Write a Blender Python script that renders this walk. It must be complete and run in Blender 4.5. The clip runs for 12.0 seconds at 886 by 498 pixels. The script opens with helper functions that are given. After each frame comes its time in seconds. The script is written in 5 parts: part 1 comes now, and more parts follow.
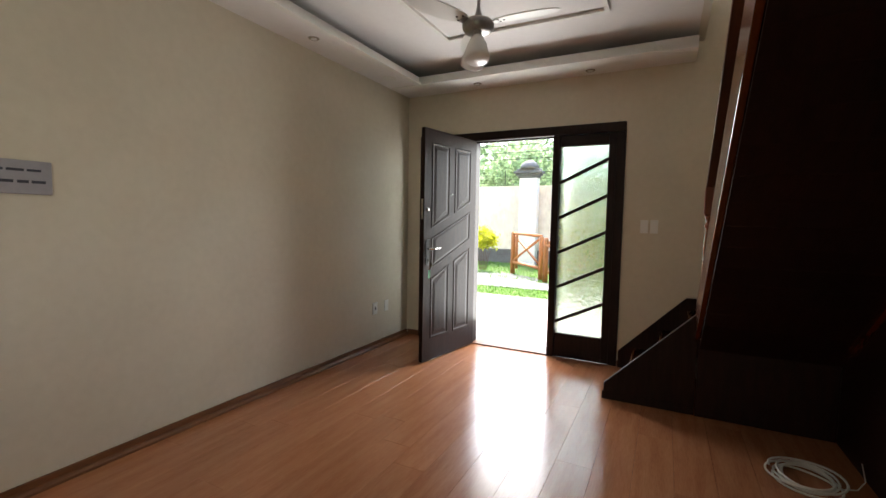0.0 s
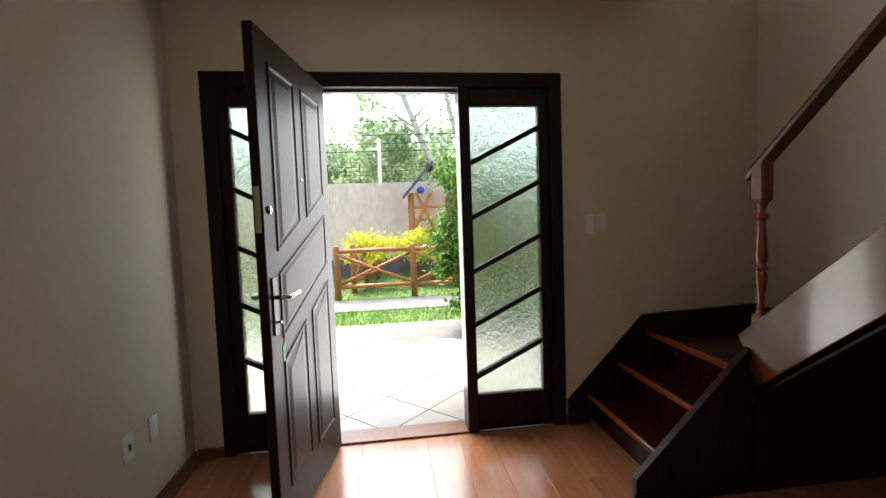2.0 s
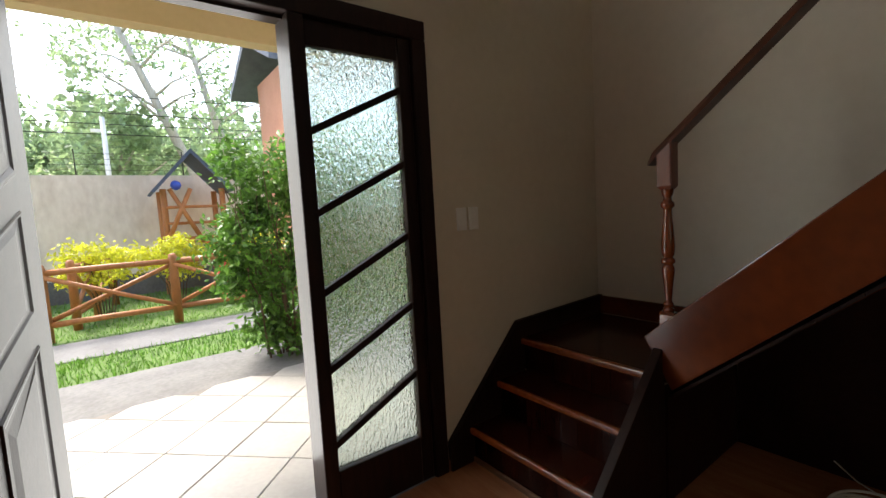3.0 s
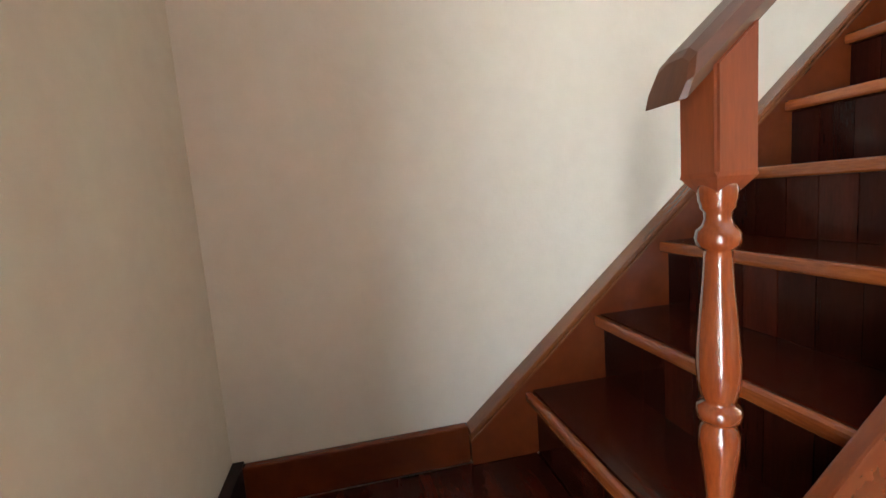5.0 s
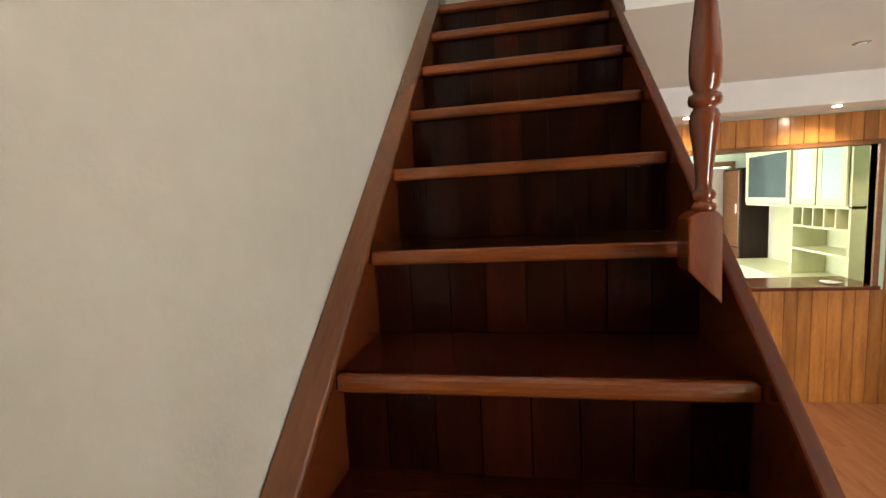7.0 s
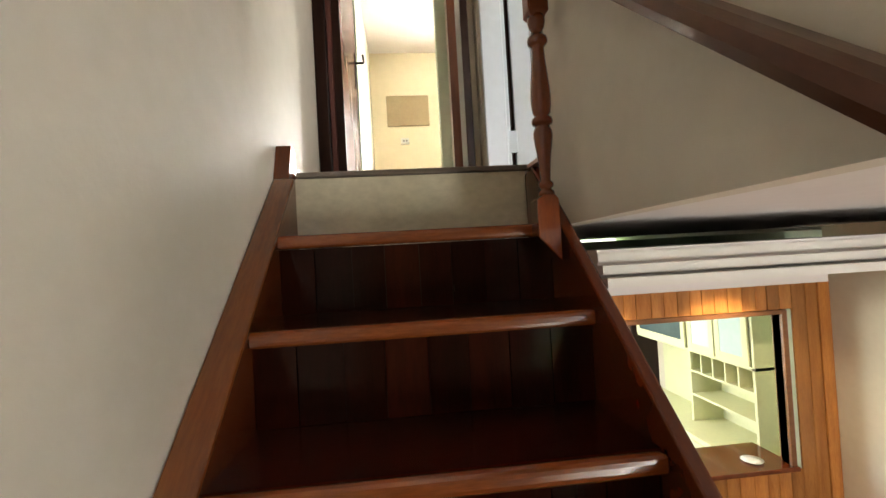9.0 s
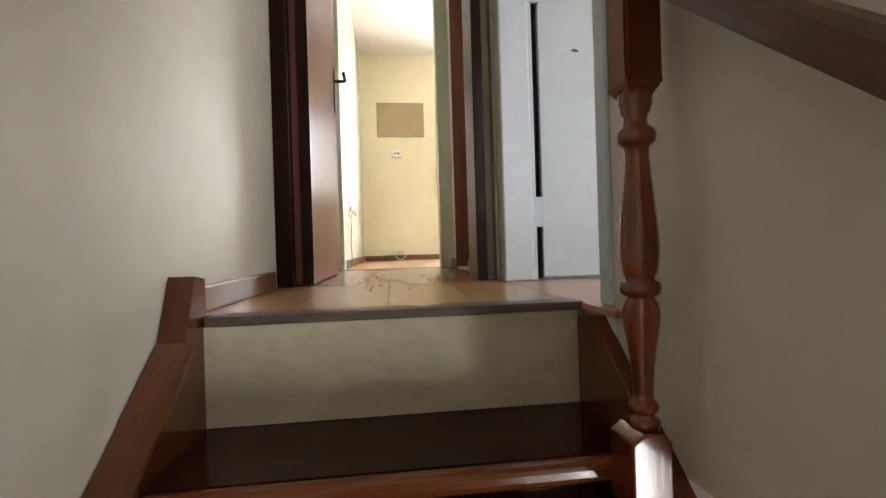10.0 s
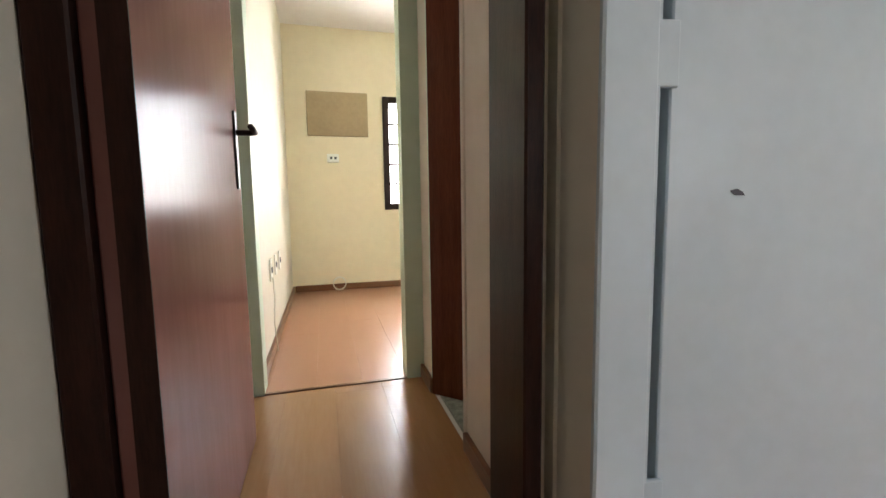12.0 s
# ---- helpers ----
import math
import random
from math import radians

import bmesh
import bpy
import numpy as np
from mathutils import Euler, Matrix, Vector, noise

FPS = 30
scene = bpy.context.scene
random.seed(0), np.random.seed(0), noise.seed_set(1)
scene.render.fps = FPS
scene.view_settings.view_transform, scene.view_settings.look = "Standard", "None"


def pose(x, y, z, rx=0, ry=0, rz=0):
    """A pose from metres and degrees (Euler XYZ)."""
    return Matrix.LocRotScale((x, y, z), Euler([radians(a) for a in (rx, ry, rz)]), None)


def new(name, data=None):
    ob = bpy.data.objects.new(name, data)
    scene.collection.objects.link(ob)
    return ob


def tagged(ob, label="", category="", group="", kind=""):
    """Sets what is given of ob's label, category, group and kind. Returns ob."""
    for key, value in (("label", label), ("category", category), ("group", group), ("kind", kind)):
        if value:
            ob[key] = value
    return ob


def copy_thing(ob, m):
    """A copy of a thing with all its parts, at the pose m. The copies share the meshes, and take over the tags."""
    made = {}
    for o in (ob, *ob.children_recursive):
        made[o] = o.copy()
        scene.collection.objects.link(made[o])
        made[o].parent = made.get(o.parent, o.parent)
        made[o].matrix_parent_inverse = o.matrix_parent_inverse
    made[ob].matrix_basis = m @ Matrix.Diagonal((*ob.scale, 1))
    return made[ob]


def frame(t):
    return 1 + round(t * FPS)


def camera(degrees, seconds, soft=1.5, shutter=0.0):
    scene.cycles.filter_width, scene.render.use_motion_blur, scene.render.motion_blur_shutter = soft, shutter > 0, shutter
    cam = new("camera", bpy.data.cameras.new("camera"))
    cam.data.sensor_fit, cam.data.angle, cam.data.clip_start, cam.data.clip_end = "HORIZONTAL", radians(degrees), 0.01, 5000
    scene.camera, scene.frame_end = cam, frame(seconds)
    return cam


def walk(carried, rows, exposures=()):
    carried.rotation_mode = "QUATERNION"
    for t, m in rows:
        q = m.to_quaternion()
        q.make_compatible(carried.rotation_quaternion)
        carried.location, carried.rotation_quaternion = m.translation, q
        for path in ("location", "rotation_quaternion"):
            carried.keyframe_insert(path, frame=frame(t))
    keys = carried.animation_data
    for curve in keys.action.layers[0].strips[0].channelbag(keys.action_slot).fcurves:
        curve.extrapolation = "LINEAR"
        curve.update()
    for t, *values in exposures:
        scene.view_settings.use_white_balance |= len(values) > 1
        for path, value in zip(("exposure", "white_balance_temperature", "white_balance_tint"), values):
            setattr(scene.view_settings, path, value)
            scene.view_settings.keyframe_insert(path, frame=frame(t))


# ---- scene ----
cam = camera(91.03, 12.0)
PATH = [
    (0, pose(2.564, -4.153, 1.297, 86.06, -1.02, 27.10)),
    (0.5, pose(2.248, -3.832, 1.247, 86.62, -0.95, 23.26)),
    (1, pose(1.849, -3.444, 1.250, 86.62, 1.14, 14.81)),
    (1.5, pose(1.473, -3.035, 1.282, 86.55, 0.17, 4.32)),
    (2, pose(1.154, -2.585, 1.316, 86.24, 2.06, -7.19)),
    (2.5, pose(0.993, -2.135, 1.332, 85.85, 1.95, -17.48)),
    (3, pose(1.009, -1.708, 1.311, 84.92, 3.21, -36.81)),
    (3.2, pose(1.134, -1.517, 1.319, 84.05, 3.63, -44.90)),
    (4.8, pose(2.172, -0.416, 1.307, 83.57, 2.09, -94.56)),
    (5, pose(2.350, -0.381, 1.360, 83.19, 4.51, -102.03)),
    (5.2, pose(2.498, -0.390, 1.380, 81.76, 3.98, -108.01)),
    (5.5, pose(2.783, -0.468, 1.434, 83.05, 2.28, -122.82)),
    (6, pose(2.983, -0.547, 1.567, 82.74, 1.71, -141.74)),
    (6.5, pose(3.101, -0.740, 1.702, 82.67, 3.69, -160.22)),
    (7, pose(3.159, -1.029, 1.884, 83.49, 3.13, -169.83)),
    (7.5, pose(3.188, -1.295, 2.093, 89.41, 2.21, -179.09)),
    (7.7, pose(3.200, -1.381, 2.166, 89.96, 2.61, -181.17)),
    (9.3, pose(3.197, -2.178, 2.811, 91.21, 2.09, -186.43)),
    (9.5, pose(3.222, -2.284, 2.886, 90.91, 0.79, -186.66)),
    (9.7, pose(3.195, -2.368, 2.982, 89.49, 0.44, -185.62)),
    (10, pose(3.162, -2.518, 3.088, 89.91, 1.71, -186.55)),
    (10.5, pose(3.202, -2.786, 3.276, 89.26, 1.74, -189.77)),
    (11, pose(3.175, -3.004, 3.444, 88.16, 0.57, -192.52)),
    (11.4, pose(3.190, -3.148, 3.578, 86.78, 0.32, -193.80)),
    (11.5, pose(3.192, -3.191, 3.588, 86.38, 0.26, -194.02)),
    (12, pose(3.193, -3.344, 3.721, 84.12, 0.85, -195.32)),
]
EXPOSURES = [(0, 3.72, 6550, 10), (1, 3.42, 6550, 10), (1.5, 3.32, 6600, 10), (2, 3.15, 6650, 10), (2.5, 2.85, 6700, 10), (3, 2.75, 6750, 10), (3.2, 2.77, 6750, 10), (4.8, 5.3, 6000, 10), (5.2, 5.5, 6000, 10), (5.5, 5.2, 6050, 10), (6, 4.88, 6050, 10), (6.5, 4.6, 6600, 10), (7, 4.68, 6850, 10), (7.7, 4.62, 6850, 10), (9.3, 4.55, 7000, 10), (10, 4.25, 6550, 10), (11, 4.05, 6350, 10), (12, 3.86, 6450, 10)]
walk(cam, PATH, EXPOSURES)

# ---------- plan (metres) ----------
XR = 3.553          # wall beside the stairs
XI = 2.80           # inner face of the outer stringer
XO = 2.762          # outer face of the outer stringer
Y1, GO, RISE = -0.826, 0.229, 0.1999
ZL = 0.574          # quarter landing
ZU = 2.973          # upper floor
XS, GO2, RISE2 = 2.353, 0.201, 0.1913
YLOW = -0.78        # inner face of the lower flight's stringer
YE = -3.365         # edge of the upper floor
YD, YW, YF = -4.008, -3.919, -7.302
YB = -5.037         # plank wall before the kitchen
ZC, ZSOF, ZLOW = 2.775, 2.61, 2.40
ZTOP = 5.22
SLOPE = RISE / GO

# ---------- world, sun, large lights ----------
world = bpy.data.worlds.new("sky")
scene.world = world
world.use_nodes = True
wn = world.node_tree.nodes
sky = wn.new("ShaderNodeTexSky")
sky.sky_type, sky.sun_disc = "NISHITA", False
sky.sun_elevation, sky.sun_rotation = radians(58), radians(-20)
sky.air_density, sky.dust_density = 1.0, 3.0
world.node_tree.links.new(sky.outputs[0], wn["Background"].inputs[0])
wn["Background"].inputs[1].default_value = 0.105


def lamp(name, kind, energy, color, m, size=(0.1, 0.1), spot=None):
    data = bpy.data.lights.new(name, kind)
    data.energy, data.color = energy, color
    if kind == "AREA":
        data.shape, data.size, data.size_y = "RECTANGLE", size[0], size[1]
    if kind == "SPOT":
        data.spot_size, data.spot_blend, data.shadow_soft_size = radians(spot), 0.6, 0.03
    if kind == "POINT":
        data.shadow_soft_size = size[0]
    ob = new(name, data)
    ob.matrix_world = m
    return ob


sun = lamp("sun", "SUN", 1.15, (1.0, 0.95, 0.88), pose(0, 0, 20, -32, 0, 20))
sun.data.angle = radians(15)
# daylight standing in the openings
lamp("porch_daylight", "AREA", 3.8, (0.97, 0.99, 0.98), pose(1.196, 0.30, 1.15, -95, 0, 0), (0.78, 1.9))
lamp("bedroom_daylight", "AREA", 6.8, (1.0, 0.98, 0.96), pose(2.0, YF - 0.22, 4.17, 90, 0, 0), (1.2, 0.9))
lamp("bathroom_daylight", "AREA", 1.0, (0.97, 1.0, 0.98), pose(1.42, -4.75, 4.5, 0, -90, 0), (0.6, 0.6))
# fill for the stairs, set in an unseen window that is added
lamp("upper_daylight", "AREA", 1.6, (0.88, 0.93, 0.96), pose(1.7, -0.03, 4.3, -90, 0, 0), (1.5, 1.1))
# fill for the hall wall, from an assumed window out of view
lamp("landing_daylight", "AREA", 1.25, (0.87, 0.95, 0.99), pose(0.62, -3.42, 4.3, 0, -90, 0), (0.9, 0.8))
lamp("kitchen_daylight", "AREA", 2.6, (0.97, 1.0, 0.98), pose(2.72, -6.6, 1.55, 0, 90, 0), (1.0, 1.3))
for sx in (0.9, 1.9):
    lamp("spot_lamp", "SPOT", 1.3, (1.0, 0.84, 0.58), pose(sx, -4.72, 2.375, -20, 0, 0), spot=120)
lamp("kitchen_lamp", "POINT", 0.8, (1.0, 0.93, 0.8), pose(1.6, -6.6, 2.2), (0.12,))


# ---------- materials ----------
def shade(name, a, b, scale=6.0, rough=0.5, bump=0.0, bscale=60.0, stretch=(1, 1, 1), metal=0.0, coat=0.0,
          vary=0.0, island=0.0, rvary=0.1, spec=0.5):
    """Two colours mixed by noise at two scales, with fine relief; vary: per object, island: per loose piece."""
    m = bpy.data.materials.new(name)
    m.use_nodes = True
    nt = m.node_tree
    n, l = nt.nodes, nt.links
    p = n["Principled BSDF"]
    tc = n.new("ShaderNodeTexCoord")
    mp = n.new("ShaderNodeMapping")
    mp.inputs["Scale"].default_value = stretch
    l.new(tc.outputs["Object"], mp.inputs[0])
    big = n.new("ShaderNodeTexNoise")
    big.inputs["Scale"].default_value, big.inputs["Detail"].default_value = scale, 3.0
    fine = n.new("ShaderNodeTexNoise")
    fine.inputs["Scale"].default_value, fine.inputs["Detail"].default_value = scale * 9, 4.0
    l.new(mp.outputs[0], big.inputs[0])
    l.new(mp.outputs[0], fine.inputs[0])
    if vary:
        oi = n.new("ShaderNodeObjectInfo")
        sc = n.new("ShaderNodeMath")
        sc.operation = "MULTIPLY"
        sc.inputs[1].default_value = 37.0
        l.new(oi.outputs["Random"], sc.inputs[0])
        add = n.new("ShaderNodeVectorMath")
        l.new(mp.outputs[0], add.inputs[0])
        l.new(sc.outputs[0], add.inputs[1])
        l.new(add.outputs[0], big.inputs[0])
        l.new(add.outputs[0], fine.inputs[0])
    mixf = n.new("ShaderNodeMath")
    mixf.operation = "MULTIPLY_ADD"
    mixf.inputs[1].default_value = 0.4
    l.new(fine.outputs[0], mixf.inputs[0])
    half = n.new("ShaderNodeMath")
    half.operation = "MULTIPLY"
    half.inputs[1].default_value = 0.6
    l.new(big.outputs[0], half.inputs[0])
    l.new(half.outputs[0], mixf.inputs[2])
    ramp = n.new("ShaderNodeMapRange")
    ramp.inputs[1].default_value, ramp.inputs[2].default_value = 0.36, 0.64
    l.new(mixf.outputs[0], ramp.inputs[0])
    mix = n.new("ShaderNodeMix")
    mix.data_type = "RGBA"
    mix.inputs[6].default_value, mix.inputs[7].default_value = (*a, 1), (*b, 1)
    l.new(ramp.outputs[0], mix.inputs[0])
    col = mix.outputs[2]
    for amount, kind in ((vary, "o"), (island, "i")):
        if amount:
            src = n.new("ShaderNodeObjectInfo") if kind == "o" else n.new("ShaderNodeNewGeometry")
            out = src.outputs["Random"] if kind == "o" else src.outputs["Random Per Island"]
            mr = n.new("ShaderNodeMapRange")
            mr.inputs[3].default_value, mr.inputs[4].default_value = 1 - amount, 1 + amount
            l.new(out, mr.inputs[0])
            hsv = n.new("ShaderNodeHueSaturation")
            l.new(mr.outputs[0], hsv.inputs["Value"])
            l.new(col, hsv.inputs["Color"])
            col = hsv.outputs[0]
    l.new(col, p.inputs["Base Color"])
    rr = n.new("ShaderNodeMapRange")
    rr.inputs[3].default_value, rr.inputs[4].default_value = max(0.02, rough - rvary * rough), rough + rvary * rough
    l.new(fine.outputs[0], rr.inputs[0])
    l.new(rr.outputs[0], p.inputs["Roughness"])
    p.inputs["Metallic"].default_value = metal
    p.inputs["Coat Weight"].default_value = coat
    p.inputs["Coat Roughness"].default_value = 0.08
    p.inputs["Specular IOR Level"].default_value = spec
    if bump:
        bn = n.new("ShaderNodeTexNoise")
        bn.inputs["Scale"].default_value, bn.inputs["Detail"].default_value = bscale, 3.0
        l.new(mp.outputs[0], bn.inputs[0])
        bm_ = n.new("ShaderNodeBump")
        bm_.inputs["Strength"].default_value, bm_.inputs["Distance"].default_value = bump, 0.004
        l.new(bn.outputs[0], bm_.inputs["Height"])
        l.new(bm_.outputs[0], p.inputs["Normal"])
    return m


def glass(name, rough, bump=0.0, scale=60.0, tint=(1, 1, 1)):
    m = shade(name, tint, tint, rough=rough, bump=bump, bscale=scale, stretch=(1, 1, 0.45))
    p = m.node_tree.nodes["Principled BSDF"]
    p.inputs["Transmission Weight"].default_value, p.inputs["IOR"].default_value = 1.0, 1.45
    return m


def leafy(m, amount=0.45):
    """Lets daylight shine through thin leaves."""
    n, l = m.node_tree.nodes, m.node_tree.links
    p, out = n["Principled BSDF"], n["Material Output"]
    tr = n.new("ShaderNodeBsdfTranslucent")
    l.new(p.inputs["Base Color"].links[0].from_socket, tr.inputs[0])
    mix = n.new("ShaderNodeMixShader")
    mix.inputs[0].default_value = amount
    l.new(p.outputs[0], mix.inputs[1])
    l.new(tr.outputs[0], mix.inputs[2])
    l.new(mix.outputs[0], out.inputs[0])
    return m


def glow(name, color, strength):
    m = shade(name, color, color, rough=0.4)
    p = m.node_tree.nodes["Principled BSDF"]
    p.inputs["Emission Color"].default_value, p.inputs["Emission Strength"].default_value = (*color, 1), strength
    return m


CREAM = shade("cream_wall_paint", (0.65, 0.585, 0.465), (0.6, 0.535, 0.42), 2.2, 0.62, 0.12, 90)
BEIGE = shade("pale_wall_paint", (0.68, 0.625, 0.535), (0.63, 0.58, 0.49), 2.0, 0.6, 0.12, 90)
SAND = shade("warm_bedroom_paint", (0.75, 0.645, 0.475), (0.70, 0.60, 0.44), 2.0, 0.65, 0.1, 90)
MINT = shade("pale_mint_paint", (0.62, 0.74, 0.60), (0.57, 0.70, 0.56), 2.0, 0.5, 0.1, 90)
CEIL = shade("ceiling_white", (0.80, 0.77, 0.76), (0.76, 0.73, 0.72), 2.0, 0.7, 0.08, 70)
PLASTER = shade("white_plaster", (0.80, 0.78, 0.74), (0.74, 0.72, 0.68), 3.0, 0.6, 0.1, 70)
WHITE = shade("white_gloss_paint", (0.53, 0.60, 0.645), (0.48, 0.55, 0.59), 3.0, 0.35, 0.06, 50)
LAMINATE = shade("red_brown_laminate", (0.42, 0.180, 0.088), (0.32, 0.122, 0.055), 3.0, 0.20, 0.03, 80, (7, 0.7, 1), vary=0.045)
LAMINATE2 = shade("honey_laminate", (0.40, 0.225, 0.105), (0.35, 0.187, 0.082), 2.0, 0.27, 0.0, 80, (5, 0.5, 1), vary=0.025, rvary=0.0)
LAMINATE3 = shade("rosy_laminate", (0.38, 0.19, 0.115), (0.355, 0.172, 0.102), 2.0, 0.28, 0.0, 80, (5, 0.6, 1), vary=0.04, rvary=0.0)
SKIRT = shade("brown_skirting_wood", (0.20, 0.085, 0.035), (0.13, 0.05, 0.02), 5.0, 0.3, 0.05, 60, (1, 1, 8))
DARK = shade("dark_stained_wood", (0.024, 0.011, 0.008), (0.013, 0.006, 0.005), 5.0, 0.42, 0.06, 50, (8, 8, 0.8), spec=0.16)
CAPWOOD = shade("moulded_cap_wood", (0.17, 0.052, 0.013), (0.105, 0.029, 0.008), 3.0, 0.22, 0.04, 40, (6, 0.9, 0.9), coat=0.4)
RISERPAINT = shade("grubby_cream_paint", (0.66, 0.60, 0.45), (0.50, 0.45, 0.33), 4.0, 0.6, 0.15, 60, (1, 1, 1.6))
STAIR = shade("varnished_red_wood", (0.125, 0.026, 0.0065), (0.082, 0.017, 0.0045), 2.5, 0.2, 0.04, 40, (6, 0.9, 0.9), coat=0.35, spec=0.35)
POST = shade("varnished_turned_wood", (0.20, 0.040, 0.008), (0.125, 0.024, 0.006), 5.0, 0.18, 0.04, 40, (6, 6, 0.8), coat=0.7)
BLOCK = shade("matt_block_wood", (0.18, 0.037, 0.008), (0.12, 0.024, 0.006), 5.0, 0.42, 0.04, 40, (6, 6, 0.8), coat=0.08)
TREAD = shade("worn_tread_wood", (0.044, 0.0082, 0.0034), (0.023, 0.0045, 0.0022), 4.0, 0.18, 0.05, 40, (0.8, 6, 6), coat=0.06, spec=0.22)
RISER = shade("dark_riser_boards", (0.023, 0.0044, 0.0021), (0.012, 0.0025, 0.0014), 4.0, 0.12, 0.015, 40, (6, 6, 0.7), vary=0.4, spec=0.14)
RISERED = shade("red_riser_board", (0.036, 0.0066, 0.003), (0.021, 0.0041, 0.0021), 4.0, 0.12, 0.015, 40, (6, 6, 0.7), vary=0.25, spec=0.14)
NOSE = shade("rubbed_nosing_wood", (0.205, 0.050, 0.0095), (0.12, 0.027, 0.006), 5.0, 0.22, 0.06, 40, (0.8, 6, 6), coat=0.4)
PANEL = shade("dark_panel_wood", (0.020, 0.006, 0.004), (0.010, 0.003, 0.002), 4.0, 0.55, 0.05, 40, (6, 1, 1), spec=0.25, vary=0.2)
PLANK = shade("honey_cladding_wood", (0.46, 0.185, 0.045), (0.30, 0.105, 0.024), 3.0, 0.25, 0.06, 40, (7, 7, 0.7), coat=0.4, vary=0.28)
# pinkish base holds the bedroom's reflected sheen, as the gloss is kept weak
LEAFWOOD = shade("sheen_tinted_veneer", (0.25, 0.115, 0.105), (0.215, 0.095, 0.085), 2.0, 0.20, 0.0, 6, (3, 3, 0.5), spec=0.05, rvary=0.1)
LEAFWOOD.node_tree.nodes["Principled BSDF"].inputs["IOR"].default_value = 1.33
BATHWOOD = shade("reddish_door_veneer", (0.16, 0.052, 0.026), (0.10, 0.030, 0.016), 4.0, 0.18, 0.03, 40, (8, 8, 0.7), spec=0.4)
DARKFRAME = shade("dark_frame_wood", (0.034, 0.013, 0.009), (0.018, 0.007, 0.005), 5.0, 0.35, 0.05, 50, (8, 8, 0.8), spec=0.1)
RAILWOOD = shade("handrail_wood", (0.085, 0.026, 0.010), (0.048, 0.014, 0.006), 5.0, 0.34, 0.04, 40, (6, 0.8, 0.8), coat=0.1)
EDGE = shade("worn_floor_edge", (0.15, 0.115, 0.09), (0.085, 0.062, 0.048), 8.0, 0.4, 0.1, 40, (1, 4, 4))
CABINET = shade("pale_green_cabinet", (0.66, 0.66, 0.42), (0.60, 0.60, 0.38), 3.0, 0.35, 0.04, 40)
BLACKGLASS = shade("smoked_glass", (0.05, 0.08, 0.09), (0.035, 0.06, 0.07), 3.0, 0.08)
FROST = shade("frosted_pane", (0.50, 0.62, 0.62), (0.44, 0.56, 0.57), 3.0, 0.2)
CHROME = shade("brushed_metal", (0.62, 0.60, 0.56), (0.5, 0.48, 0.45), 20.0, 0.25, metal=1.0)
BRASS = shade("aged_brass", (0.62, 0.45, 0.18), (0.45, 0.31, 0.12), 20.0, 0.35, metal=1.0)
BLACKMETAL = shade("dark_metal", (0.035, 0.03, 0.028), (0.02, 0.018, 0.016), 20.0, 0.35, metal=0.6)
PLASTIC = shade("white_plastic", (0.80, 0.79, 0.75), (0.76, 0.75, 0.71), 8.0, 0.35)
CABLE = shade("white_cable_sheath", (0.72, 0.70, 0.64), (0.66, 0.63, 0.57), 8.0, 0.4)
CARD = shade("brown_cardboard", (0.40, 0.30, 0.18), (0.34, 0.25, 0.15), 4.0, 0.8, 0.1, 60)
GRANITE = shade("speckled_granite", (0.42, 0.46, 0.38), (0.16, 0.19, 0.15), 40.0, 0.3)
CONCRETE = shade("worn_concrete", (0.15, 0.15, 0.145), (0.10, 0.10, 0.097), 3.0, 0.85, 0.4, 40)
TILE = shade("cream_porch_tile", (0.37, 0.36, 0.33), (0.31, 0.30, 0.275), 4.0, 0.35, 0.05, 40, vary=0.05)
GROUT = shade("grey_grout", (0.16, 0.15, 0.135), (0.12, 0.11, 0.1), 10.0, 0.9, 0.3, 80)
SOIL = shade("lawn_soil", (0.10, 0.17, 0.035), (0.07, 0.12, 0.03), 3.0, 0.95, 0.6, 30)
GRASS = shade("grass_blades", (0.13, 0.27, 0.035), (0.08, 0.19, 0.025), 3.0, 0.6, island=0.35)
LEAF = shade("glossy_leaves", (0.13, 0.27, 0.04), (0.075, 0.175, 0.025), 5.0, 0.4, island=0.45)
# tree green is paled to carry distance haze and glare in its colour
LEAF2 = shade("haze_paled_leaves", (0.31, 0.40, 0.21), (0.22, 0.32, 0.15), 2.0, 0.5, island=0.4)
LEAF3 = shade("yellow_leaves", (0.64, 0.62, 0.05), (0.48, 0.52, 0.04), 4.0, 0.45, island=0.3)
BARK = shade("pale_bark", (0.56, 0.51, 0.44), (0.38, 0.34, 0.28), 6.0, 0.85, 0.5, 20, (4, 4, 1))
TWIG = shade("brown_twigs", (0.13, 0.085, 0.05), (0.08, 0.05, 0.03), 8.0, 0.85, 0.3, 30)
LOG = shade("orange_treated_log", (0.42, 0.17, 0.055), (0.30, 0.115, 0.035), 5.0, 0.55, 0.15, 30, (4, 4, 1), vary=0.15)
STAINED = shade("stained_render_wall", (0.78, 0.73, 0.64), (0.55, 0.49, 0.41), 0.9, 0.85, 0.3, 20, (1, 1, 0.5))
BLUEROOF = shade("blue_play_roof", (0.05, 0.075, 0.13), (0.035, 0.055, 0.10), 4.0, 0.5)
BLUE = shade("blue_plastic", (0.03, 0.08, 0.45), (0.025, 0.06, 0.36), 4.0, 0.4)
RED = shade("red_plastic", (0.55, 0.04, 0.02), (0.45, 0.03, 0.015), 4.0, 0.4)
OCHRE = shade("ochre_render", (0.66, 0.50, 0.30), (0.60, 0.45, 0.26), 2.0, 0.8, 0.2, 40)
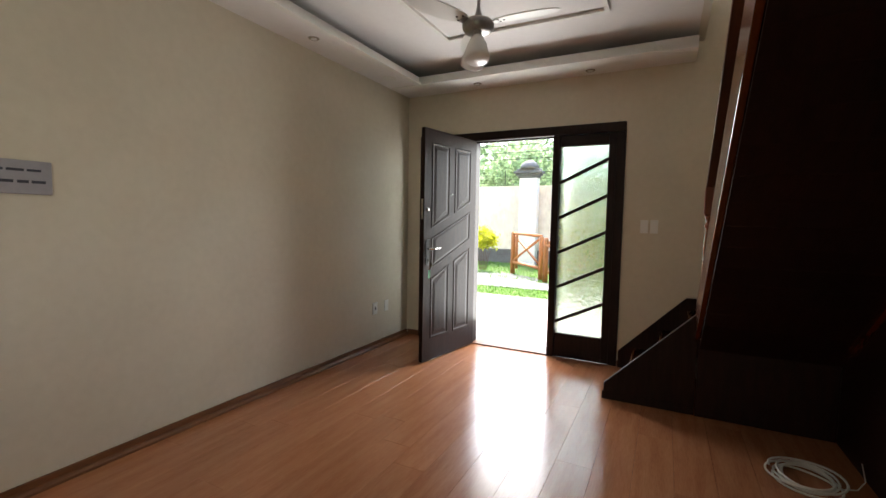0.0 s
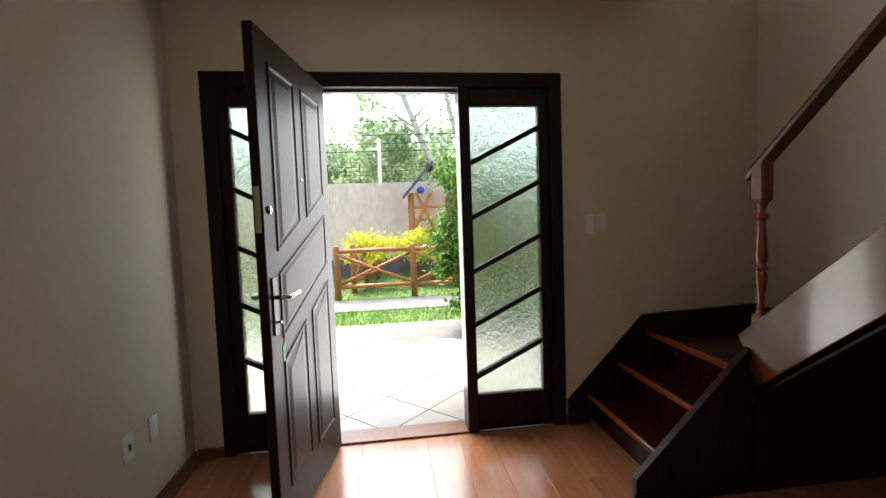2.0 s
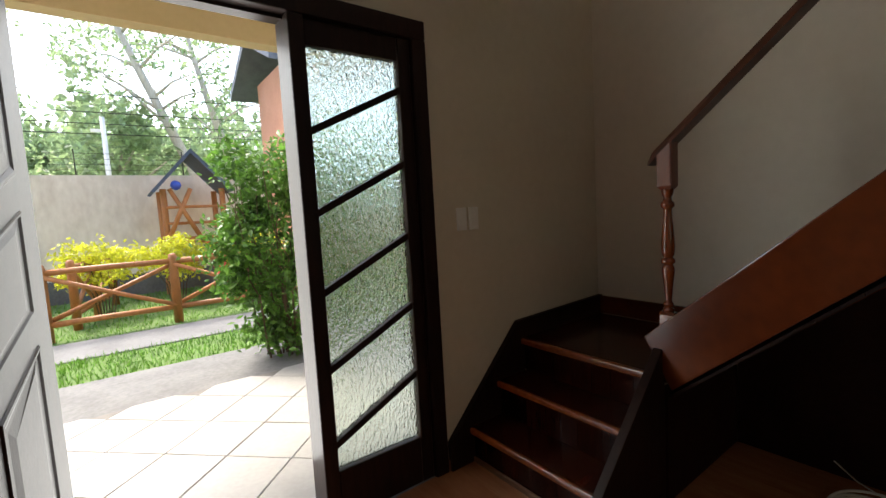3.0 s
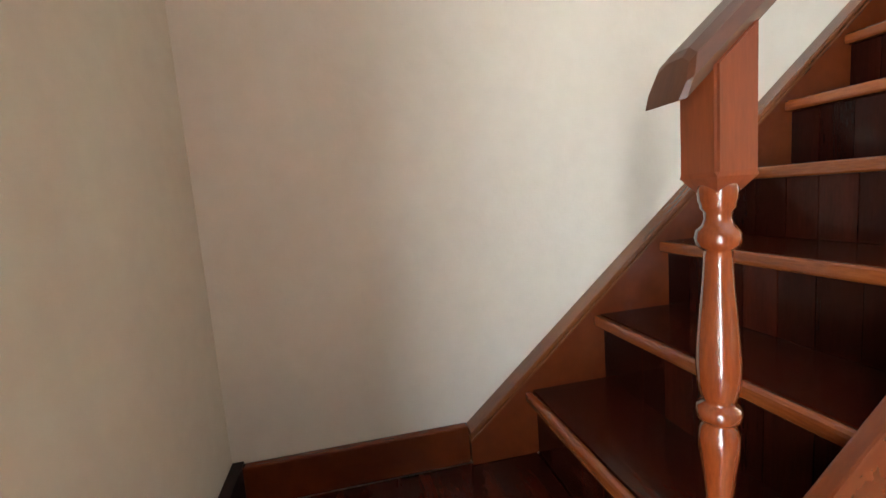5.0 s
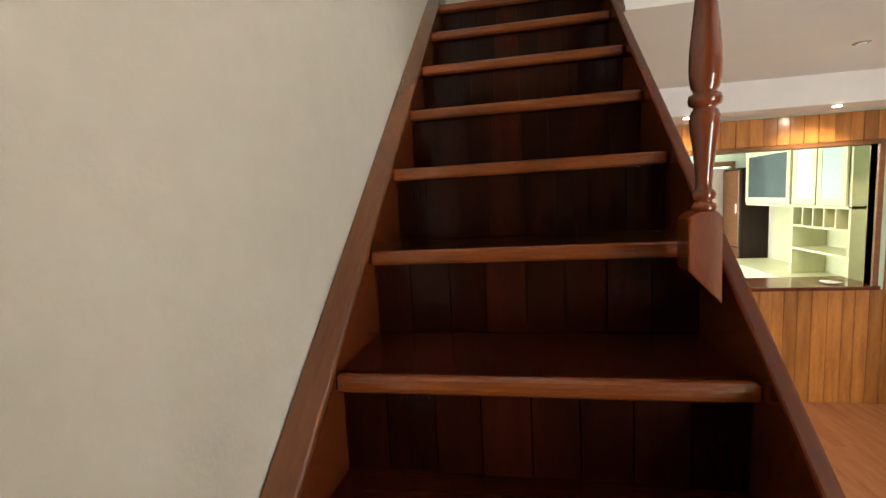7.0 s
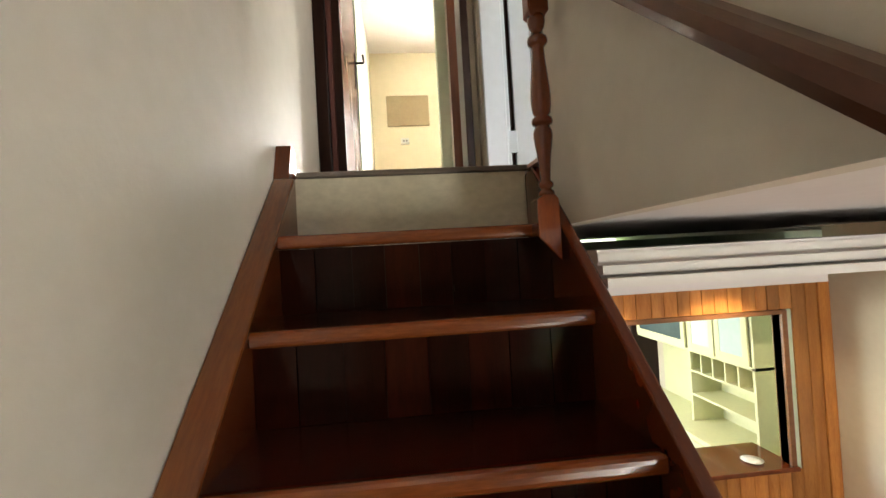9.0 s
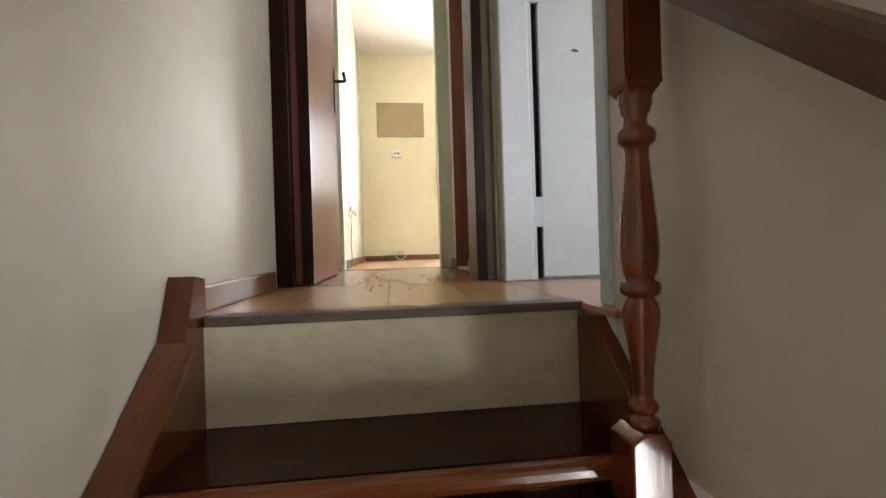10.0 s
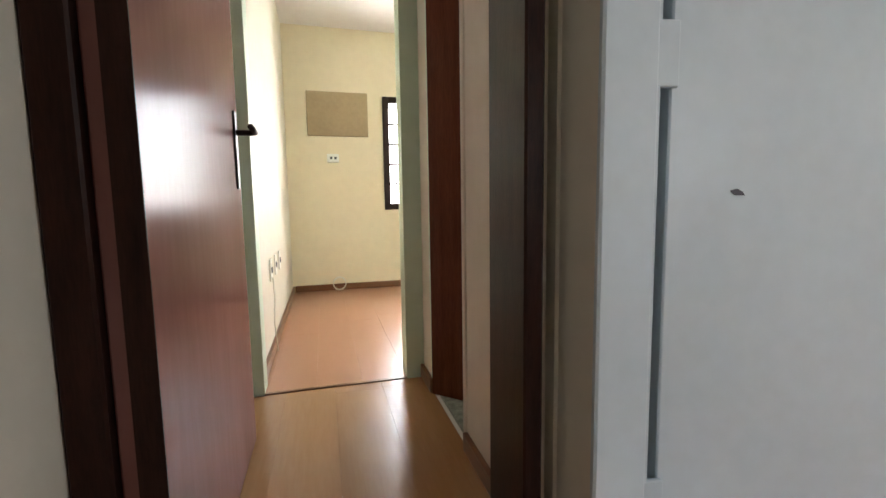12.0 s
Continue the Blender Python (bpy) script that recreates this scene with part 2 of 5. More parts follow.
SALMON = shade("salmon_render", (0.55, 0.26, 0.16), (0.48, 0.22, 0.13), 2.0, 0.8, 0.2, 40)
SLATE = shade("grey_blue_roof_tiles", (0.12, 0.14, 0.18), (0.08, 0.095, 0.13), 5.0, 0.7, 0.2, 30)
PEBBLE = glass("pebbled_glass", 0.04, 1.0, 75.0, (0.72, 0.80, 0.72))
CLEAR = glass("clear_glass", 0.0)
OPAL = shade("opal_glass", (0.85, 0.84, 0.82), (0.80, 0.79, 0.77), 6.0, 0.25)
BULB = glow("lit_lamp", (1.0, 0.93, 0.8), 14.0)
INK = shade("dark_ink", (0.05, 0.05, 0.07), (0.04, 0.04, 0.05), 8.0, 0.6)
SIGN = shade("pale_grey_plaque", (0.36, 0.34, 0.36), (0.31, 0.295, 0.315), 4.0, 0.5)
SILVER = shade("silver_fan_paint", (0.36, 0.34, 0.33), (0.28, 0.26, 0.25), 8.0, 0.35, metal=0.5)
GREENTAG = shade("green_tag", (0.06, 0.26, 0.10), (0.05, 0.2, 0.08), 8.0, 0.5)


for m_ in (GRASS, LEAF, LEAF2, LEAF3):
    leafy(m_)
for n_ in PEBBLE.node_tree.nodes:
    if n_.type == "BUMP":
        n_.inputs["Distance"].default_value = 0.012


# ---------- mesh tools ----------
def link_bm(name, bm, mat, smooth=False):
    me = bpy.data.meshes.new(name)
    bmesh.ops.recalc_face_normals(bm, faces=bm.faces[:])
    bm.to_mesh(me)
    bm.free()
    me.materials.append(mat)
    if smooth:
        for f in me.polygons:
            f.use_smooth = True
    return new(name, me)


def part(name, bm, mat, parent, label="", smooth=False):
    ob = link_bm(name, bm, mat, smooth)
    if parent is not None:
        ob.parent = parent
        ob.matrix_parent_inverse = parent.matrix_basis.inverted()
    if label:
        tagged(ob, label)
    return ob


def thing(name, at, label, category, group="", kind=""):
    ob = new(name)
    ob.empty_display_size = 0.1
    ob.matrix_basis = Matrix.Translation(at)
    return tagged(ob, label, category, group, kind)


def box(x0, x1, y0, y1, z0, z1, bev=0.0, seg=1, bm=None, m=None):
    own = bm is None or bev > 0
    b = bmesh.new() if own else bm
    vs = [b.verts.new((x, y, z)) for x in (x0, x1) for y in (y0, y1) for z in (z0, z1)]
    for q in ((0, 1, 3, 2), (4, 6, 7, 5), (0, 4, 5, 1), (2, 3, 7, 6), (0, 2, 6, 4), (1, 5, 7, 3)):
        b.faces.new([vs[i] for i in q])
    if bev > 0:
        bmesh.ops.bevel(b, geom=b.edges[:], offset=bev, segments=seg, profile=0.6, affect="EDGES")
    if m is not None:
        bmesh.ops.transform(b, matrix=m, verts=b.verts[:] if own else vs)
    if own and bm is not None:
        me = bpy.data.meshes.new("tmp")
        b.to_mesh(me)
        b.free()
        bm.from_mesh(me)
        bpy.data.meshes.remove(me)
        return bm
    return b


def prism(points, axis, a, b, bev=0.0, bm=None):
    """A flat outline pushed along an axis from a to b; points are (u, v) in the two other axes' order."""
    out = bmesh.new() if bm is None else bm

    def at(u, v, w):
        return {"x": (w, u, v), "y": (u, w, v), "z": (u, v, w)}[axis]
    lo = [out.verts.new(at(u, v, a)) for u, v in points]
    hi = [out.verts.new(at(u, v, b)) for u, v in points]
    n = len(points)
    out.faces.new(lo)
    out.faces.new(hi[::-1])
    for i in range(n):
        out.faces.new((lo[i], lo[(i + 1) % n], hi[(i + 1) % n], hi[i]))
    if bev > 0 and bm is None:
        bmesh.ops.recalc_face_normals(out, faces=out.faces[:])
        bmesh.ops.bevel(out, geom=out.edges[:], offset=bev, segments=2, profile=0.6, affect="EDGES")
    return out


def lathe(profile, seg=20, centre=(0, 0, 0), bm=None):
    """Turned shape: (radius, z) from bottom to top."""
    out = bmesh.new() if bm is None else bm
    rings = []
    for r, z in profile:
        rings.append([out.verts.new((centre[0] + r * math.cos(2 * math.pi * i / seg), centre[1] + r * math.sin(2 * math.pi * i / seg), centre[2] + z)) for i in range(seg)])
    for p, q in zip(rings, rings[1:]):
        for i in range(seg):
            out.faces.new((p[i], p[(i + 1) % seg], q[(i + 1) % seg], q[i]))
    out.faces.new(rings[0][::-1])
    out.faces.new(rings[-1])
    return out


def tube(points, radius, seg=8, bm=None, taper=1.0):
    out = bmesh.new() if bm is None else bm
    pts = [Vector(p) for p in points]
    rings = []
    n = len(pts)
    for i, p in enumerate(pts):
        d = (pts[min(i + 1, n - 1)] - pts[max(i - 1, 0)]).normalized()
        a = d.cross(Vector((0, 0, 1)) if abs(d.z) < 0.95 else Vector((1, 0, 0))).normalized()
        b = d.cross(a)
        r = radius * (1 + (taper - 1) * i / max(1, n - 1))
        rings.append([out.verts.new(p + a * r * math.cos(2 * math.pi * k / seg) + b * r * math.sin(2 * math.pi * k / seg)) for k in range(seg)])
    for p, q in zip(rings, rings[1:]):
        for k in range(seg):
            out.faces.new((p[k], p[(k + 1) % seg], q[(k + 1) % seg], q[k]))
    out.faces.new(rings[0][::-1])
    out.faces.new(rings[-1])
    return out


def wall(name, axis, a, b, lo, hi, z0, z1, mat, holes=(), label="", mat2=None):
    """A wall with thickness a..b along axis, lo..hi along the other, with holes (u0, u1, w0, w1) cut right through."""
    us = sorted({lo, hi, *[h[0] for h in holes], *[h[1] for h in holes]})
    ws = sorted({z0, z1, *[h[2] for h in holes], *[h[3] for h in holes]})
    bm = bmesh.new()

    def solid(i, j):
        if i < 0 or j < 0 or i >= len(us) - 1 or j >= len(ws) - 1:
            return False
        u, w = (us[i] + us[i + 1]) / 2, (ws[j] + ws[j + 1]) / 2
        return lo < u < hi and z0 < w < z1 and not any(h[0] < u < h[1] and h[2] < w < h[3] for h in holes)

    def at(u, w, d):
        return (d, u, w) if axis == "x" else (u, d, w)
    cache = {}

    def v(u, w, d):
        k = (u, w, d)
        if k not in cache:
            cache[k] = bm.verts.new(at(u, w, d))
        return cache[k]
    for i in range(len(us) - 1):
        for j in range(len(ws) - 1):
            if not solid(i, j):
                continue
            u0, u1, w0, w1 = us[i], us[i + 1], ws[j], ws[j + 1]
            for d in (a, b):
                bm.faces.new((v(u0, w0, d), v(u1, w0, d), v(u1, w1, d), v(u0, w1, d)))
            for (di, dj, p, q) in ((-1, 0, (u0, w0), (u0, w1)), (1, 0, (u1, w0), (u1, w1)), (0, -1, (u0, w0), (u1, w0)), (0, 1, (u0, w1), (u1, w1))):
                if not solid(i + di, j + dj):
                    bm.faces.new((v(*p, a), v(*q, a), v(*q, b), v(*p, b)))
    ob = link_bm(name, bm, mat)
    return tagged(ob, label or "painted plaster wall", "wall", kind="structure")


# ---------- structure: ground floor ----------
FX0, FX1, FZ = 0.163, 2.222, 2.175
wall("wall_left", "x", -0.15, 0.0, -8.3, 0.15, -0.1, 3.0, CREAM, label="cream painted plaster wall of the living room")
# upper hole is an unseen window, added to let light into the stairwell
wall("wall_front", "y", 0.0, 0.15, 0.0, XR, -0.1, ZTOP + 0.05, CREAM, [(FX0, FX1, -0.1, FZ), (0.95, 2.45, 3.75, 4.85)], "cream painted wall around the entrance door")
wall("wall_stairs", "x", XR, XR + 0.15, -5.15, 0.15, -0.1, ZTOP + 0.05, BEIGE, label="pale painted plaster wall beside the staircase")
# the opening is unseen, added to pass kitchen daylight into the room
wall("wall_under_landing", "y", -5.13, YB - 0.005, 2.24, XR, -0.1, 2.75, CREAM, [(2.26, 2.9, -0.1, 2.1)], "cream painted wall with an added unseen opening that lets in kitchen light")
wall("wall_kitchen_back", "y", -8.15, -8.0, -0.15, 3.0, -0.1, 2.75, MINT, [(0.20, 0.88, -0.1, 2.13)], "pale mint painted kitchen wall")
wall("wall_kitchen_side", "x", 2.85, 3.0, -8.0, -5.13, -0.1, 2.75, MINT, [(-7.3, -5.9, 1.0, 2.1)], "pale mint painted kitchen wall")
tagged(link_bm("ceiling_kitchen", box(0.0, 2.85, -8.0, -5.13, 2.5, 2.6), CEIL), "plain white kitchen ceiling", "ceiling", kind="structure")
tagged(link_bm("subfloor", box(-0.15, XR + 0.15, -8.3, 0.15, -0.2, -0.012), CONCRETE), "concrete slab below the laminate", "floor", kind="structure")
tagged(link_bm("floor_kitchen", box(0.0, 2.85, -8.0, YB - 0.004, -0.012, 0.0), LAMINATE2), "honey coloured kitchen floor", "floor", kind="structure")

# stepped plaster ceiling with a raised tray
SX = 2.72   # edge of the stairwell
TX, TY0, TY1 = 0.366, -0.385, -3.0
bm = bmesh.new()
box(0, SX, -5.03, 0, ZC, ZC + 0.04, bm=bm)                          # raised field
LIP = ZSOF + 0.085
box(0, SX, TY0 + 0.05, 0, ZSOF, LIP, bm=bm)                         # front soffit, open above
box(0, TX - 0.05, TY1 - 0.05, TY0 + 0.05, ZSOF, LIP, bm=bm)         # side soffit
box(0, SX, -4.62, TY1 - 0.05, ZSOF, LIP, bm=bm)                     # rear soffit
prism([(0.16, -5.03), (SX, -5.03), (SX, -4.62), (0.44, -4.62)], "z", ZLOW, ZSOF, bm=bm)   # dropped band before the planks
tagged(link_bm("ceiling", bm, CEIL), "white plaster ceiling with a raised tray", "ceiling", kind="structure")
bm = bmesh.new()
for k in range(3):                                                   # three stepped lips
    o, z = 0.05 - 0.022 * k, ZSOF - 0.006 + 0.030 * k
    prism([(0, TY0 + 0.052), (0, TY0 + 0.05 - o), (2.42, TY0 + 0.05 - o), (SX - 0.01, TY0 + 0.19 - o), (SX - 0.01, TY0 + 0.24)], "z", z, z + 0.022, bm=bm)
    box(TX - 0.052, TX - 0.05 + o, TY1 - 0.05, TY0, z + 0.001, z + 0.021, bm=bm)
    box(0, SX, TY1 - 0.052, TY1 - 0.05 + o, z, z + 0.022, bm=bm)
tagged(link_bm("ceiling_cornice", bm, PLASTER), "stepped white plaster cornice around the ceiling tray", "cornice", kind="structure")
bm = bmesh.new()
PX0, PX1, PY0, PY1 = 0.885, 2.15, -0.85, -2.6
for a in ((PX0, PX1, PY0 - 0.03, PY0), (PX0, PX1, PY1, PY1 + 0.03), (PX0, PX0 + 0.03, PY1 + 0.03, PY0 - 0.03), (PX1 - 0.03, PX1, PY1 + 0.03, PY0 - 0.03)):
    box(*a, ZC - 0.022, ZC - 0.001, bm=bm)
tagged(link_bm("ceiling_moulding", bm, PLASTER), "raised rectangular plaster moulding on the ceiling", "moulding", kind="structure")

# skirting
def skirting(name, x0, x1, y0, y1, z, h=0.056, mat=None):
    bm = box(x0, x1, y0, y1, z, z + h, 0.005, 2)
    return tagged(link_bm(name, bm, mat or SKIRT), "brown wooden skirting board along the wall", "skirting", kind="structure")


skirting("baseboard", 0.001, 0.017, -5.03, -0.02, 0)
tagged(link_bm("skirting_shoe", prism([(0.0175, 0.0), (0.046, 0.0), (0.043, 0.012), (0.032, 0.022), (0.0175, 0.026)], "y", -5.03, -0.02), SKIRT), "narrow rounded wooden strip before the skirting", "skirting", kind="structure")
skirting("baseboard", 0.019, FX0 - 0.002, -0.018, -0.001, 0)
skirting("baseboard", FX1 + 0.002, XS - 0.04, -0.018, -0.001, 0)

# ---------- structure: upper floor ----------
bm = bmesh.new()
box(-0.1, 2.775, -8.3, -3.253, 2.84, ZU - 0.012, bm=bm)
box(2.775, XR, -8.3, YE - 0.004, 2.84, ZU - 0.012, bm=bm)
tagged(link_bm("upper_slab", bm, PLASTER), "plastered floor slab of the upper storey", "floor", kind="structure")
wall("wall_stairwell", "x", SX, 2.772, -3.252, -1.5, 2.765, ZTOP, BEIGE, label="pale painted wall on the open side of the stairwell")
# unseen stretch kept low so the upper fill reaches the stairs
wall("wall_parapet", "x", SX, 2.772, -1.5, 0.0, 2.765, ZU + 0.1, BEIGE, label="unseen low kerb, left open above to let fill light into the stairwell")
tagged(link_bm("stairwell_trim", box(SX - 0.006, 2.780, -3.296, -3.253, ZU + 0.001, ZTOP, 0.004), WHITE), "white painted trim on the wall end", "trim", kind="structure")
tagged(link_bm("upper_ceiling", box(-0.1, XR + 0.15, -8.3, 0.15, ZTOP, ZTOP + 0.1), CEIL), "white upper floor ceiling", "ceiling", kind="structure")
DZ = ZU + 2.08
wall("wall_hall_end", "y", YD - 0.16, YD - 0.055, 2.80, XR, ZU - 0.02, ZTOP, BEIGE, [(2.835, 3.497, ZU - 0.02, DZ)], "pale painted wall around a dark door frame")
wall("wall_white_door", "y", YW - 0.12, YW, 0.3, 2.787, ZU - 0.02, ZTOP, BEIGE, [(1.97, 2.78, ZU - 0.02, DZ)], "pale painted wall around a white door")
wall("wall_bath", "x", 2.715, 2.795, -5.15, YW - 0.12, ZU - 0.02, ZTOP, BEIGE, [(-4.96, -4.58, ZU - 0.02, DZ)], "cream painted wall with the bathroom doorway")
wall("wall_bedroom_door", "y", -5.25, -5.15, 2.715, XR, ZU - 0.02, ZTOP, MINT, [(2.872, 3.45, ZU - 0.02, DZ)], "pale green painted wall ends of the bedroom opening")
wall("wall_bedroom_left", "x", 3.475, 3.625, YF, -5.25, ZU - 0.02, ZTOP, BEIGE, label="cream painted bedroom wall")
wall("wall_bedroom_far", "y", YF - 0.15, YF, -0.1, 3.625, ZU - 0.02, ZTOP, SAND, [(1.38, 2.61, 3.72, 4.63)], "warm cream bedroom wall with a window")
wall("wall_bedroom_right", "x", 0.3, 0.4, YF, -5.25, ZU - 0.02, ZTOP, SAND, label="warm cream bedroom wall")
wall("wall_bath_far", "y", -5.25, -5.16, 0.4, 2.715, ZU - 0.02, ZTOP, MINT, label="pale bathroom wall")
wall("wall_bath_side", "x", 1.3, 1.4, -5.16, YW - 0.12, ZU - 0.02, ZTOP, MINT, [(-5.05, -4.45, 4.2, 4.8)], "pale bathroom wall with a small window")
# hole stands for an unseen window, cut for the landing fill
wall("wall_hall_side", "x", 0.5, 0.6, YW, -0.0, ZU - 0.02, ZTOP, BEIGE, [(-3.85, -2.95, 3.9, 4.7)], label="pale painted landing wall")
tagged(link_bm("upper_room_floor", box(0.6, SX, -3.2, -0.1, 2.84, ZU), LAMINATE3), "rosy laminate floor of the upper room", "floor", kind="structure")
tagged(link_bm("floor_bathroom", box(1.4, 2.775, -5.15, YD - 0.03, ZU - 0.012, ZU + 0.002), GRANITE), "speckled green granite bathroom floor", "floor", kind="structure")
tagged(link_bm("floor_edge_trim", box(2.79, XR - 0.05, YE - 0.03, YE + 0.024, ZU - 0.014, ZU + 0.003, 0.004, 2), EDGE), "worn dark edge strip of the upper floor", "trim", kind="structure")
tagged(link_bm("bedroom_threshold", box(2.872, 3.45, -5.16, -5.14, ZU, ZU + 0.004, 0.001), SKIRT), "dark threshold strip in the laminate", "trim", kind="structure")
skirting("baseboard", XR - 0.018, XR - 0.001, YD + 0.05, YE + 0.03, ZU)
skirting("baseboard", 3.457, 3.474, YF + 0.02, -5.26, ZU)
skirting("baseboard", 0.41, 3.456, YF + 0.001, YF + 0.018, ZU)
skirting("baseboard", 2.796, 2.812, -4.549, YD - 0.17, ZU)
skirting("baseboard", 2.796, 2.812, -5.15, -4.965, ZU)

# ---------- staircase ----------
stairs = thing("staircase", (3.1, -1.6, 0), "varnished dark red wooden staircase with turned balusters", "staircase")
XW = XR - 0.046
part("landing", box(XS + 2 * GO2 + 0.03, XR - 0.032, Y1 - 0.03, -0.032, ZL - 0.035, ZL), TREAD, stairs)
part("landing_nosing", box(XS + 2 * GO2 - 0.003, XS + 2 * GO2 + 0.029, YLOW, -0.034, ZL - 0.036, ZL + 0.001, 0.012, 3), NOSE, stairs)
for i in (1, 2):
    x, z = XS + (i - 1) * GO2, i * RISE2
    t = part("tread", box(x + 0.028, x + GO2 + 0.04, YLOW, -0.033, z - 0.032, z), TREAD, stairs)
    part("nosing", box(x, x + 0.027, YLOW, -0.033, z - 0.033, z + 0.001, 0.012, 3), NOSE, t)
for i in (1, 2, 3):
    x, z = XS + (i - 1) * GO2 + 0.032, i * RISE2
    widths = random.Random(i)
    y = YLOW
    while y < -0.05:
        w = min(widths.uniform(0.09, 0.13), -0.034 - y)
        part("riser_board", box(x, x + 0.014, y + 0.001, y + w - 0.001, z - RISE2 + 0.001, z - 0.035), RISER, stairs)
        y += w
part("kick_strip", box(XS + 0.018, XS + 0.031, YLOW, -0.034, 0.001, 0.03, 0.003), SKIRT, stairs)
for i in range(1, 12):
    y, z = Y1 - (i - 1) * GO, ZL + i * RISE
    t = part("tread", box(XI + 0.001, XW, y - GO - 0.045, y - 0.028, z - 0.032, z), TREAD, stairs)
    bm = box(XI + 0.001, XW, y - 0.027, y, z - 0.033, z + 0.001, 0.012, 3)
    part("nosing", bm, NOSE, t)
RISER_JOINTS = (0.0, 0.085, 0.178, 0.262, 0.352, 0.436, 0.524, 0.615, XW - XI - 0.001)   # from the wall side
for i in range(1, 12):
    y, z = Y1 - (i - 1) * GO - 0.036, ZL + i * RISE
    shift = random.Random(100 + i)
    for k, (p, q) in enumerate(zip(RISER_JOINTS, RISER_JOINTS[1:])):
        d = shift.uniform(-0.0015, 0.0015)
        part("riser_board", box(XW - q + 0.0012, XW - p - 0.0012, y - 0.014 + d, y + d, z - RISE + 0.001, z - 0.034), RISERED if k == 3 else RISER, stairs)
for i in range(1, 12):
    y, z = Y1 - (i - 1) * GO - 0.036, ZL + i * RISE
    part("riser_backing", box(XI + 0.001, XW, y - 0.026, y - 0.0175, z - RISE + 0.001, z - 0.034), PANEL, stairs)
part("top_riser", box(XI + 0.001, XW, YE - 0.008, YE + 0.015, ZU - 0.199, ZU - 0.016), RISERPAINT, stairs, "cream plastered top riser")


def wall_line(y):
    return 0.680 + (-0.645 - y) * 0.862


def out_line(y):
    return 0.735 + (-0.741 - y) * SLOPE


part("wall_stringer", prism([(-0.655, 0.685), (-3.275, wall_line(-3.275) - 0.012), (-3.322, 3.052), (-3.362, 3.045), (-3.362, 2.6), (-1.0, ZL + 0.002), (-0.655, ZL + 0.002)], "x", XW, XR - 0.002), STAIR, stairs)
for nm, d0, d1, ex in (("stringer_cap", 0.0, 0.020, 0.016), ("cap_bead", 0.026, 0.040, 0.009)):
    part(nm, prism([(-0.652, wall_line(-0.652) - d0), (-3.275, wall_line(-3.275) - d0), (-3.275, wall_line(-3.275) - d1), (-0.652, wall_line(-0.652) - d1)], "x", XW - ex, XR - 0.0015 - d0 * 0.02, 0.005), CAPWOOD, stairs)
part("landing_skirting", box(XR - 0.03, XR - 0.002, -0.654, -0.03, ZL + 0.001, 0.69, 0.006, 2), STAIR, stairs)
part("front_skirting", prism([(2.235, 0.001), (2.235, 0.150), (2.745, 0.672), (XR - 0.003, 0.695), (XR - 0.003, 0.40), (2.80, 0.40), (2.42, 0.001)], "y", -0.031, -0.002), DARK, stairs)
part("outer_stringer", prism([(-0.741, 0.725), (-3.285, out_line(-3.285)), (-3.36, 2.945), (-3.36, 2.70), (-0.855, 0.515)], "x", XO + 0.01, XI, 0.005), STAIR, stairs)
part("lower_stringer", prism([(2.21, 0.002), (2.21, 0.118), (2.79, 0.702), (2.79, 0.002)], "y", YLOW - 0.04, YLOW - 0.001, 0.004), DARK, stairs)
part("stringer_foot", box(2.20, 2.77, YLOW - 0.048, YLOW - 0.0405, 0.002, 0.06, 0.003), DARK, stairs)
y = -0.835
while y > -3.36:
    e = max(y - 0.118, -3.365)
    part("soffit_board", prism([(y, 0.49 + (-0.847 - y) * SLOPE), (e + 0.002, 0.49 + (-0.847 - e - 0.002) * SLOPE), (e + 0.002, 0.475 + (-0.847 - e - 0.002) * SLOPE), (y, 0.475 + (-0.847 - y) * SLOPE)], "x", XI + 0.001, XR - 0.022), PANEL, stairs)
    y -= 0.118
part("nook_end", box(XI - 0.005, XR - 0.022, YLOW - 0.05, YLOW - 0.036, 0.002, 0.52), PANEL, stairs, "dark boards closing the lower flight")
# dark sheet added over the pale wall, standing in for deep shade
part("nook_back", prism([(YLOW - 0.052, 0.002), (YLOW - 0.052, 0.50), (-3.36, 2.70), (-4.6, 2.70), (-4.6, 0.002)], "x", XR - 0.02, XR - 0.002), PANEL, stairs, "added dark sheet for the deep shade on the wall below the flight")


def rail_z(y):
    return 1.443 + (-0.733 - y) * 0.864


